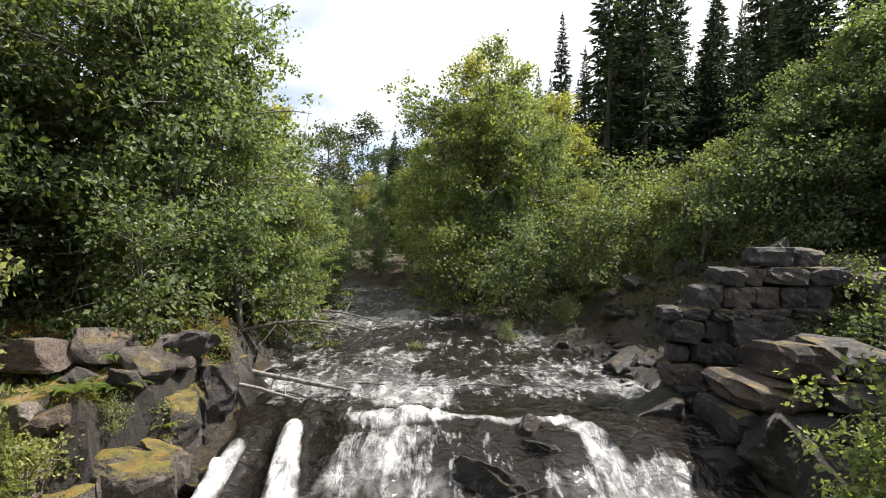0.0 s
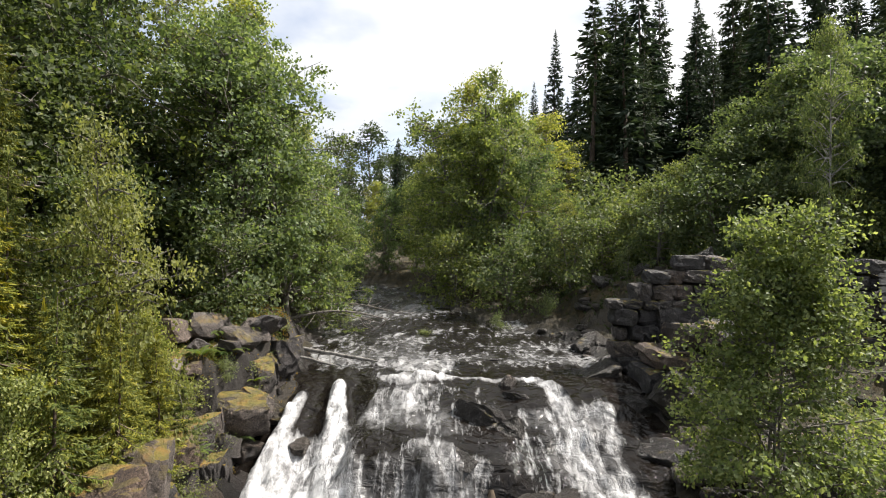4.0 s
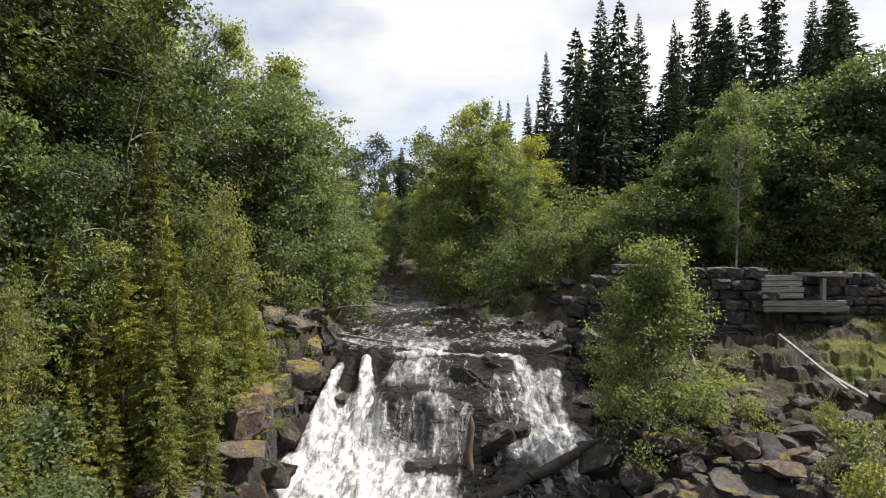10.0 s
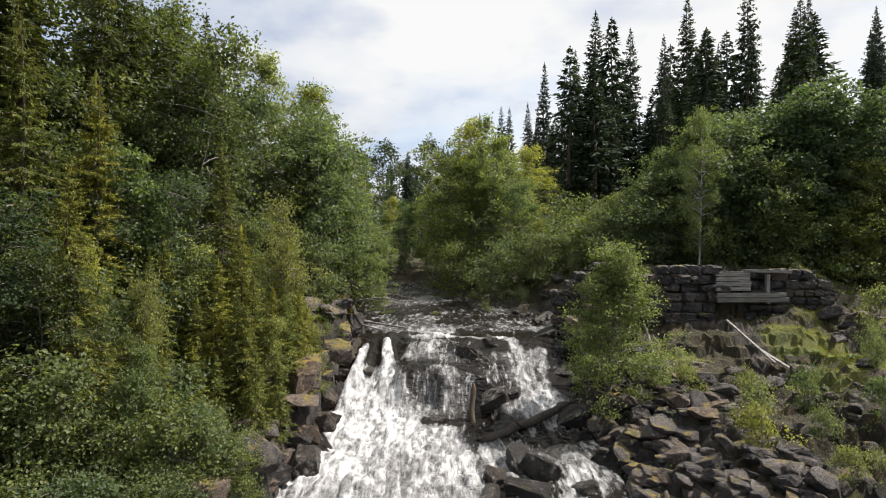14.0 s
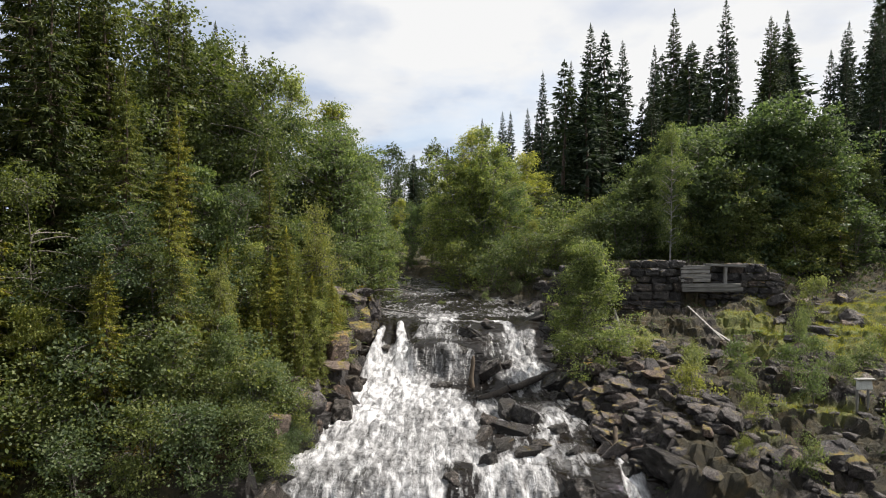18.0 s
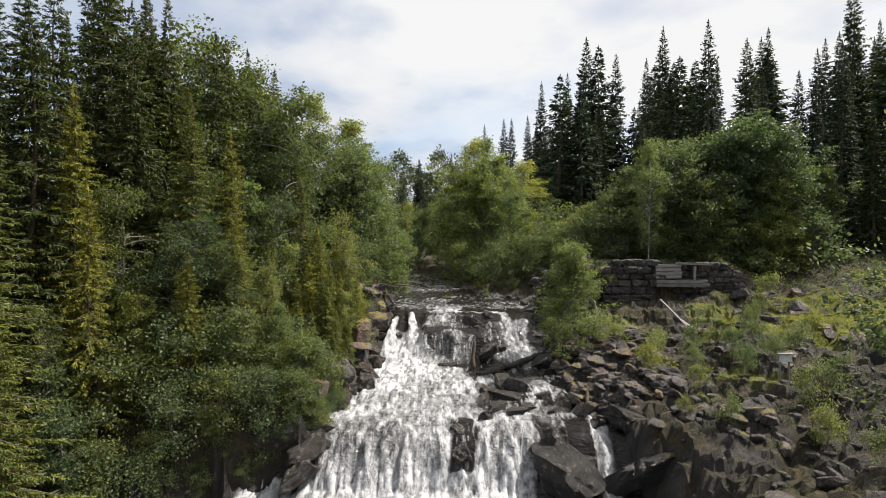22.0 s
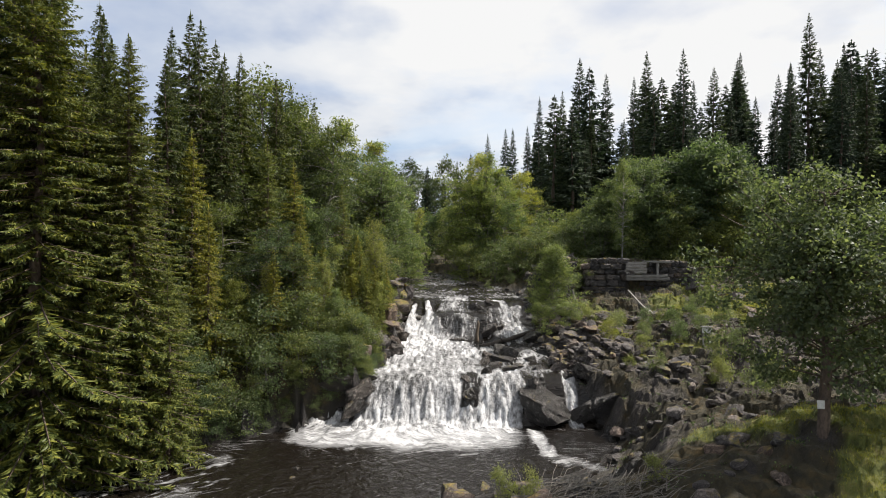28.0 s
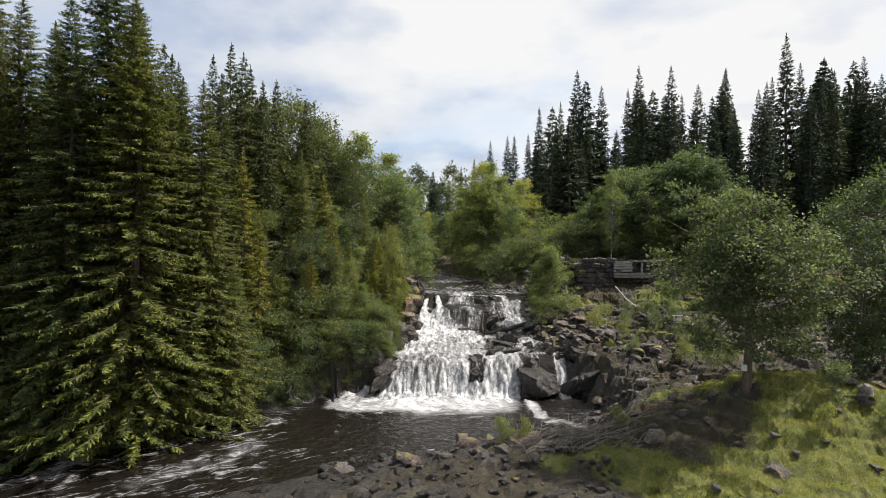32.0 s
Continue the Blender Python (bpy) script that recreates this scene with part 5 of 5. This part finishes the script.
for k, (x, y, sx, sy, sz, top) in enumerate([(-5.35, 7.0, 1.05, 0.95, 1.1, 4.22), (-3.85, 7.4, 0.55, 0.5, 0.8, 3.5), (-4.7, 6.1, 0.5, 0.45, 0.8, 3.6), (-3.6, 8.2, 0.35, 0.4, 0.6, 3.7), (-4.15, 6.6, 0.5, 0.45, 0.95, 3.45), (-3.9, 5.6, 0.4, 0.4, 0.8, 2.8), (-3.75, 9.4, 0.35, 0.4, 0.5, 4.05), (-4.15, 8.5, 0.4, 0.4, 0.6, 3.95), (-4.5, 9.3, 0.5, 0.5, 0.7, 4.5), (-3.75, 8.6, 0.3, 0.35, 0.5, 3.75), (-4.3, 5.6, 0.5, 0.6, 0.8, 3.3), (-4.15, 3.9, 0.55, 0.7, 0.7, 2.9)]):
    cliff_block(x, y, sx, sy, sz, top, 500 + k, -0.25 if k == 0 else -0.4 + 0.25 * (k % 3))
# shrubs and young spruces rooted in the cliff blocks: x, y, height of the foot, size
for k, (x, y, z, size) in enumerate([(-3.85, 7.3, 3.4, 0.5), (-4.15, 6.6, 3.35, 0.6), (-3.9, 5.5, 2.7, 0.55), (-4.25, 5.7, 3.2, 0.7), (-4.1, 4.0, 2.8, 0.7), (-3.7, 8.2, 3.6, 0.45), (-3.85, 9.3, 3.95, 0.5), (-4.3, 9.1, 4.3, 0.6), (-3.85, 4.6, 2.4, 0.5), (-4.0, 3.2, 2.5, 0.6), (-3.95, 2.4, 2.3, 0.6), (-4.4, 7.6, 3.6, 0.6)]):
    if k % 3 == 1:
        plant(SMALL_SPRUCE[k % 2], x, y, 0.42 * size, k, z=z)
    else:
        plant(SHRUB[k % 3], x, y, size, k, z=z, wide=1.1)
# rocks that stand in the falls: x, y, size, height of the middle
for x, y, s, z in [(1.2, 4.75, 0.55, 2.15), (0.2, 5.6, 0.3, 2.7), (0.62, 6.8, 0.5, 3.02), (0.95, 6.4, 0.35, 2.9), (1.35, 7.5, 0.3, 3.2), (1.2, 7.9, 0.22, 3.35), (1.75, 5.0, 0.34, 2.3), (-2.6, 6.6, 0.26, 2.6), (-3.4, 8.0, 0.35, 3.1), (-3.35, 7.3, 0.4, 2.9), (1.45, 1.5, 0.42, 1.75), (1.85, 1.0, 0.45, 1.8), (0.95, 0.9, 0.42, 1.6), (1.5, 0.3, 0.4, 1.6), (0.7, 0.1, 0.3, 1.55), (1.1, -0.6, 0.38, 1.5), (1.7, -0.9, 0.34, 1.48), (0.75, -1.3, 0.3, 1.45),
                   (0.0, -2.5, 0.42, 0.8), (0.02, -2.05, 0.36, 1.2), (2.65, -2.9, 1.0, 0.5), (2.5, -2.1, 0.6, 1.0), (3.3, -2.6, 0.6, 0.55), (-3.2, 1.2, 0.45, 1.8), (-3.6, 2.5, 0.5, 2.2), (-3.3, 2.9, 0.45, 2.2), (-3.9, 0.4, 0.6, 1.8), (-3.75, 1.9, 0.5, 2.0), (-3.45, 6.4, 0.45, 2.5), (-3.6, 5.0, 0.55, 2.2),
                   (-0.4, 4.4, 0.4, 1.72), (3.6, 7.4, 0.6, 3.0), (3.5, 6.2, 0.7, 2.5), (3.3, 8.6, 0.55, 3.4), (4.4, 7.0, 0.8, 3.2), (3.2, 3.9, 0.5, 2.0), (2.7, 0.4, 0.35, 1.6), (2.8, -0.8, 0.4, 1.4), (2.2, -0.4, 0.3, 1.5), (4.2, -3.0, 0.6, 0.3), (5.1, -2.9, 0.9, 0.7), (4.7, -1.6, 0.8, 1.5), (-4.6, -2.2, 0.9, 0.9), (-4.4, -1.2, 0.7, 1.5), (-4.3, -3.3, 0.65, 0.5), (-4.2, -2.8, 0.6, 1.0), (-4.9, -2.6, 0.7, 1.2)]:
    boulder(x, y, s, True, z, 0.5, group="rocks in the falls")


scatter(40, 12, 19.5, 4.5, 9.4, 0.14, 0.45, group="meadow stones", sink=0.4)
scatter(160, 3.4, 10.5, -6, 6, 0.06, 0.19)
scatter(60, 2.4, 7.0, 9.8, 14.5, 0.06, 0.19, True, land_only=False)
tagged(new("small_stones", SMALL.mesh("small_stones", M_ROCK)), "loose grey stones lying between the boulders", "stones", kind="stuff")
tagged(new("small_wet_stones", SMALL_WET.mesh("small_wet_stones", M_ROCK_WET)), "small wet dark stones in the shallow river", "stones", kind="stuff")


# ---- stone wall, planks and small things ----
def stone_mesh(seed):
    r = np.random.default_rng(seed)
    bm = bmesh.new()
    bmesh.ops.create_cube(bm, size=1.0)
    bmesh.ops.subdivide_edges(bm, edges=bm.edges[:], cuts=3, use_grid_fill=True)
    for p in bm.verts:
        c = np.array(p.co[:])
        edge = np.sum(np.abs(c) > 0.45)
        c *= 1 - 0.07 * max(0, edge - 1) * r.uniform(0.4, 1.5)
        p.co = c + r.normal(0, 0.03, 3)
    me = bpy.data.meshes.new("stone")
    bm.to_mesh(me)
    bm.free()
    me.materials.append(M_WALLSTONE)
    return me


STONES = [stone_mesh(i + 201) for i in range(8)]
masonry = np.random.default_rng(31)


def stone_wall(label, x0, x1, y, foot, top, depth=0.6, slant=0.0, big=1.0):
    """Dry-laid courses of uneven stones along x; foot and top give the heights at x."""
    root = tagged(new("stone_wall"), label, "stone wall", "old mill walls")
    lo = min(foot(x0), foot(x1), foot((x0 + x1) / 2)) - 0.15
    z = lo
    while z < max(top(x0), top(x1), top((x0 + x1) / 2)):
        h = masonry.uniform(0.18, 0.40) * big
        x = x0 + masonry.uniform(-0.2, 0.1)
        while x < x1:
            w = masonry.uniform(0.25, 0.7) * big
            xm = x + w / 2
            if foot(xm) - 0.35 < z and z + h * 0.6 < top(xm):
                ob = new("stone", STONES[int(masonry.integers(8))])
                ob.parent = root
                ob.matrix_basis = Matrix.LocRotScale((xm, y + depth / 2 + slant * (z - lo) + masonry.normal(0, 0.05), z + h / 2), Euler((masonry.normal(0, 0.05), masonry.normal(0, 0.06), masonry.normal(0, 0.07))), (w * 0.98, depth * masonry.uniform(0.85, 1.1), h * masonry.uniform(0.8, 1.12)))
            x += w
        z += h
    return root


stone_wall("dark dry-laid stone wall end of an old mill", 3.65, 5.85, 8.75, lambda x: np.interp(x, [3.7, 5.8], [3.2, 3.7]), lambda x: np.interp(x, [3.6, 4.15, 4.2, 4.8, 4.85, 5.9], [4.9, 5.1, 5.5, 5.6, 5.95, 5.9]), slant=0.06)
stone_wall("dark dry-laid stone wall beside the plank wall", 6.9, 9.25, 8.75, lambda x: 3.7, lambda x: np.interp(x, [6.9, 7.3, 9.3], [5.3, 5.75, 5.8]), slant=0.04)
stone_wall("lower stone buttress of large blocks beside the falls", 3.9, 5.4, 6.9, lambda x: 2.6, lambda x: np.interp(x, [3.9, 4.4, 5.4], [4.2, 4.5, 4.6]), 1.5, slant=0.03, big=1.5)
stone_wall("broken stone wall behind the wooden planks", 10.4, 13.4, 9.0, lambda x: 4.0, lambda x: np.interp(x, [10.4, 11.6, 13.4], [5.3, 5.75, 5.5]), 0.5)


m, n, l, p, out = material("weathered_plank")
M_PLANK = m
tc = n.new("ShaderNodeTexCoord")
mp = n.new("ShaderNodeMapping")
mp.inputs["Scale"].default_value = (0.8, 14, 14)
l.new(tc.outputs["Object"], mp.inputs[0])
wood_grain = noise_tex(n, l, 2.0, 8, 0.65, mp.outputs[0])
l.new(mix(n, l, 1.0, ramp(n, l, wood_grain, [(0.35, (0.09, 0.085, 0.078)), (0.5, (0.22, 0.21, 0.195)), (0.65, (0.34, 0.325, 0.30))]), ramp(n, l, n.new("ShaderNodeObjectInfo").outputs["Random"], [(0.0, (0.6, 0.6, 0.6)), (1.0, (1.1, 1.1, 1.1))]), "MULTIPLY"), p.inputs["Base Color"])
p.inputs["Roughness"].default_value = 0.85
bump(n, l, wood_grain, 0.6, 0.01, p)


def board(name, a, b, width, thick, mat, parent=None, label="", up=(0, 0, 1)):
    """A sawn board from a to b with slightly worn ends."""
    a, b = Vector(a), Vector(b)
    L = (b - a).length
    bm = bmesh.new()
    bmesh.ops.create_cube(bm, size=1.0)
    bmesh.ops.scale(bm, vec=(L, thick, width), verts=bm.verts[:])
    r = random.Random(int(L * 1000 + width * 977))
    for p in bm.verts:
        p.co += Vector((r.uniform(-0.02, 0.02), r.uniform(-0.006, 0.006), r.uniform(-0.008, 0.008)))
    bmesh.ops.bevel(bm, geom=bm.edges[:], offset=0.006, segments=1, affect="EDGES")
    me = bpy.data.meshes.new(name)
    bm.to_mesh(me)
    bm.free()
    me.materials.append(mat)
    ob = new(name, me)
    x_axis = (b - a).normalized()
    y_axis = Vector(up).cross(x_axis).normalized()
    z_axis = x_axis.cross(y_axis)
    m = Matrix((x_axis, y_axis, z_axis)).transposed().to_4x4()
    m.translation = (a + b) / 2
    ob.matrix_basis = m
    ob.parent = parent
    return tagged(ob, label) if label else ob


hatch = tagged(new("plank_wall"), "grey weathered plank wall set in the stone wall", "planks", "")
for k in range(4):
    board("plank", (9.28, 8.72 + 0.02 * k, 5.02 + 0.175 * k), (10.45 + 0.05 * (k % 2), 8.70 + 0.03 * k, 5.02 + 0.175 * k + 0.015), 0.145, 0.05, M_PLANK, hatch)
for k in range(2):
    board("plank", (9.28, 8.66 + 0.02 * k, 4.64 + 0.17 * k), (11.75 - 0.1 * k, 8.62, 4.66 + 0.17 * k), 0.16, 0.06, M_PLANK, hatch)
board("post", (11.1, 8.8, 4.5), (11.12, 8.82, 5.55), 0.12, 0.12, M_PLANK, hatch, up=(0, 1, 0))
board("plank", (10.3, 8.85, 5.66), (11.9, 8.85, 5.62), 0.1, 0.3, M_PLANK, hatch)

fallen = tagged(new("fallen_boards"), "two pale fallen boards leaning on the rocky slope", "boards", "")
zt, zb = ground_at(9.05, 7.55) + 0.2, ground_at(9.55, 5.5) + 0.1
board("board", (9.05, 7.55, max(zt, 4.1)), (9.55, 5.5, max(zb - 0.05, 3.0)), 0.04, 0.085, M_DRIFT, fallen)
board("board", (9.3, 6.6, (max(zt, 4.1) + max(zb, 3.0)) / 2 - 0.1), (9.78, 5.2, max(zb, 3.05) - 0.12), 0.05, 0.10, M_DRIFT, fallen)

m, n, l, p, out = material("white_card")
M_CARD = m
p.inputs["Base Color"].default_value = (0.7, 0.7, 0.68, 1)
p.inputs["Roughness"].default_value = 0.6
l.new(ramp(n, l, noise_tex(n, l, 9, 4), [(0.3, (0.55, 0.55, 0.53)), (0.7, (0.75, 0.75, 0.73))]), p.inputs["Base Color"])
gs = ground_at(9.7, -0.8)
info = tagged(new("notice_board"), "small grey notice board on two legs in the grass", "sign", "")
for dx in (-0.13, 0.13):
    board("leg", (9.7 + dx, -0.8, gs - 0.1), (9.7 + dx, -0.8, gs + 0.86), 0.05, 0.05, M_PLANK, info, up=(0, 1, 0))
board("panel", (9.52, -0.86, gs + 0.74), (9.88, -0.86, gs + 0.74), 0.22, 0.03, M_CARD, info, "pale grey weathered panel")
board("roof", (9.48, -0.86, gs + 0.88), (9.92, -0.86, gs + 0.88), 0.03, 0.16, M_PLANK, info)

card = board("trail_card", (7.66, -11.06, 3.0), (7.80, -11.08, 3.0), 0.18, 0.02, M_CARD)
tagged(card, "white card nailed to the trunk of the sallow", "sign")


def log(name, pts, radius, mat, label, category="log", stubs=0, seed=0):
    r = np.random.default_rng(seed)
    soup = Soup()
    pts = np.array(pts, float)
    t = np.linspace(0, 1, 9)
    line = np.stack([np.interp(t, np.linspace(0, 1, len(pts)), pts[:, i]) for i in range(3)], 1) + r.normal(0, radius * 0.15, (9, 3))
    rr = radius * np.linspace(1, 0.7, 9) * r.uniform(0.9, 1.1, 9)
    rr[0] *= 0.6
    rr[-1] *= 0.5
    tube(soup, line, rr, 9)
    for k in range(stubs):
        q = line[r.integers(1, 8)]
        d = unit(r.normal(0, 1, 3) + np.array([0, 0, 0.5]))
        tube(soup, np.stack([q, q + d * radius * 2.5, q + d * radius * 5 + r.normal(0, radius, 3)]), [radius * 0.35, radius * 0.25, radius * 0.1], 5)
    return tagged(new(name, soup.mesh(name, mat, True)), label, category)


log("wooden_post", [(0.5, 4.0, 1.45), (0.56, 4.3, 2.1), (0.58, 4.5, 2.75)], 0.095, M_WETWOOD, "upright brown weathered post standing in the falls", "post")
log("log", [(0.65, 2.7, 1.74), (2.0, 3.7, 1.92), (3.5, 4.7, 2.25)], 0.13, M_DARKWOOD, "dark wet log lying across the falls", "log", 3, 4)
log("log", [(-3.6, 9.9, 3.75), (-2.6, 9.6, 3.66), (-1.55, 9.3, 3.55)], 0.05, M_DRIFT, "pale driftwood log at the lip of the falls", "log", 4, 5)
log("log", [(-4.2, 9.2, 3.85), (-3.2, 9.0, 3.7), (-2.3, 8.9, 3.5)], 0.035, M_DRIFT, "thin pale driftwood stick at the lip of the falls", "log", 3, 6)
log("log", [(3.6, -1.4, 1.35), (3.75, -1.0, 1.75), (3.85, -0.7, 2.1)], 0.08, M_WETWOOD, "broken dark timber stuck between boulders", "log", 2, 7)
log("stump", [(10.6, -12.0, ground_at(10.6, -12.0) - 0.1), (10.62, -12.0, ground_at(10.6, -12.0) + 0.25), (10.6, -11.98, ground_at(10.6, -12.0) + 0.5)], 0.24, M_BARK, "grey weathered tree stump in the grass", "stump", 0, 8)
log("timber", [(5.55, 4.6, 3.5), (5.5, 4.75, 3.9), (5.42, 4.9, 4.3)], 0.06, M_DRIFT, "grey upright timber leaning among the boulders", "timber", 0, 9)

# dead branches that reach over the upper river
for k, (x, y, z, dx, dy) in enumerate([(-4.2, 11.5, 4.2, 2.6, 0.5), (-4.3, 13.0, 4.3, 2.9, -0.4), (-4.4, 12.2, 4.0, 2.2, 1.0)]):
    r = np.random.default_rng(300 + k)
    soup, root = Soup(), new("dead_branch")
    t = np.linspace(0, 1, 8)[:, None]
    main = np.array([x, y, z]) + t * np.array([dx, dy, -0.1]) + np.concatenate([0 * t, 0 * t, 0.25 * np.sin(t * 3)], 1)
    tube(soup, main, np.linspace(0.045, 0.012, 8), 5)
    part("limb", soup.mesh("limb", M_BARK, True), root)
    for b in range(16):
        q = main[r.integers(2, 8)]
        d = unit(r.normal(0, 1, 3) * np.array([1, 1, 0.5]) + np.array([0.6, 0, 0.1])) * r.uniform(0.3, 0.8)
        soup = Soup()
        tube(soup, np.stack([q, q + d * 0.5 + r.normal(0, 0.03, 3), q + d]), [0.012, 0.009, 0.004], 3)
        part("twig", soup.mesh("twig", M_BARK, True), root)
    tagged(root, "bare grey dead branch hanging over the river", "branch", "dead branches")

# driftwood twigs on the gravel bar
soup, r = Soup(), np.random.default_rng(91)
for k in range(260):
    x, y = r.uniform(1.0, 4.2), r.uniform(-12.6, -10.6)
    z = ground_at(x, y) + r.uniform(0.02, 0.3)
    a, L = r.normal(0.6, 0.5), r.uniform(0.4, 1.3)
    d = np.array([math.cos(a), math.sin(a), r.normal(0.05, 0.15)]) * L
    tube(soup, np.stack([np.array([x, y, z]), np.array([x, y, z]) + d * 0.5 + r.normal(0, 0.05, 3), np.array([x, y, z]) + d]), [0.010, 0.008, 0.004], 4)
tagged(new("driftwood_twigs", soup.mesh("driftwood_twigs", M_BARK)), "heap of bare grey twigs washed onto the gravel bar", "twigs", kind="stuff")


# ---- ground plants ----
def masks(x, y):
    c = cover(np.stack([x, y, ground(x, y)], 1))
    return c[:, 0], c[:, 1], c[:, 2]


def blades(name, count, box, weight, mat, lo, hi, label, width=0.14, lean=0.5, seed=0, tuft=7, spread_r=0.09, steep=9.0):
    r = np.random.default_rng(seed)
    n = count * 4
    x, y = r.uniform(box[0], box[1], n), r.uniform(box[2], box[3], n)
    f, g, w = masks(x, y)
    k = r.uniform(0, 1, n) < weight(f, g, w, x, y)
    x, y = x[k], y[k]
    if steep < 9:
        e = 0.12
        k = np.hypot(ground(x + e, y) - ground(x - e, y), ground(x, y + e) - ground(x, y - e)) / (2 * e) < steep
        x, y = x[k], y[k]
    x, y = x[:count], y[:count]
    x = np.repeat(x, tuft) + r.normal(0, spread_r, len(x) * tuft)
    y = np.repeat(y, tuft) + r.normal(0, spread_r, len(y) * tuft)
    base = np.stack([x, y, ground(x, y) - 0.02], 1)
    way = unit(np.stack([r.normal(0, lean, len(x)), r.normal(0, lean, len(x)), np.ones(len(x))], 1))
    ln = r.uniform(lo, hi, len(x))
    soup = Soup()
    leaf_quads(soup, base, way, unit(r.normal(0, 1, (len(x), 3))), ln, ln * width, 0.2)
    return tagged(new(name, soup.mesh(name, mat)), label, "plants", kind="stuff")


blades("grass", 6200, (4, 22, -15, 10), lambda f, g, w, x, y: g, M_GRASS, 0.04, 0.12, "sunlit yellow-green grass between the rocks", 0.10, 0.35, 1)
blades("grass", 6500, (2.0, 14, -16, -9.5), lambda f, g, w, x, y: g, M_GRASS, 0.035, 0.10, "sunlit yellow-green grass on the river meadow", 0.10, 0.35, 11)
blades("grass", 4500, (11, 22, 3, 11.2), lambda f, g, w, x, y: g, M_GRASS, 0.04, 0.12, "bright green grass on the terrace", 0.10, 0.35, 12)
blades("undergrowth", 4200, (-16, -3.4, -9, 12), lambda f, g, w, x, y: f, M_LIT_ALDER, 0.05, 0.13, "low green undergrowth on the forest floor", 0.55, 0.9, 2, 12, 0.22, 1.6)
blades("moss", 6500, (-7, -3.1, -3, 11), lambda f, g, w, x, y: (1 - w) * 0.9, M_MOSS, 0.02, 0.05, "thick yellow-brown moss on the rocky bank", 0.6, 0.8, 3, 12, 0.07, 1.3)
# The shade below the trees is already in this leaf colour.
blades("undergrowth", 3600, (4, 24, 8.9, 22), lambda f, g, w, x, y: f, M_SHADED_ALDER, 0.08, 0.2, "low green undergrowth below the trees", 0.5, 0.9, 4, 7, 0.25)
blades("heather", 800, (4, 18, -15, 9), lambda f, g, w, x, y: (1 - w) * 0.35, M_LIT_ALDER, 0.04, 0.09, "small green plants in the rock cracks", 0.5, 0.8, 5, 14, 0.10)


def fern(seed):
    r = np.random.default_rng(seed)
    root = new("fern")
    for k in range(9):
        a = k * 0.7 + r.normal(0, 0.2)
        out = np.array([math.cos(a), math.sin(a), 0])
        side = np.array([-out[1], out[0], 0])
        L = r.uniform(0.4, 0.65)
        q = np.linspace(0.05, 1, 19)[:, None]
        rib = out * L * q + np.array([0, 0, 1]) * L * (1.1 * q - 0.9 * q * q)
        wide = 0.19 * np.sin(np.clip(q * 3.1, 0.12, 3.0)) ** 0.7 * (1.12 - q)
        tips = [rib + sg * side * wide + out * 0.05 - np.array([0, 0, 1]) * wide * 0.15 for sg in (-1, 1)]
        soup = Soup()
        n = len(q)
        soup.add(np.concatenate([rib, *tips]), [(i, n * (1 + w) + i, i + 1) for i in range(n - 1) for w in (0, 1)])
        part("frond", soup.mesh("frond", M_FERN), root)
    return tagged(root, "bright green fern clump on the mossy bank", "fern", "ferns")


FERN = [fern(401), fern(402)]
for i, (x, y) in enumerate([(-3.9, 4.6), (-4.1, 4.1), (-3.8, 5.1), (-3.7, 6.4), (-4.2, 6.9), (-4.0, 3.4), (-4.3, 2.6), (10.6, 6.2), (10.9, 5.9), (11.4, 5.2), (11.9, -11.9), (12.2, -12.4), (-3.6, 7.2), (-4.6, 4.9), (9.9, -10.4), (-4.0, 6.9), (-4.35, 7.5), (-3.7, 8.3), (-3.95, 8.0), (-4.3, 6.5)]):
    plant(FERN[i % 2], x, y, rng.uniform(0.5, 0.9), rng.uniform(0, 6.28), sink=0.02)
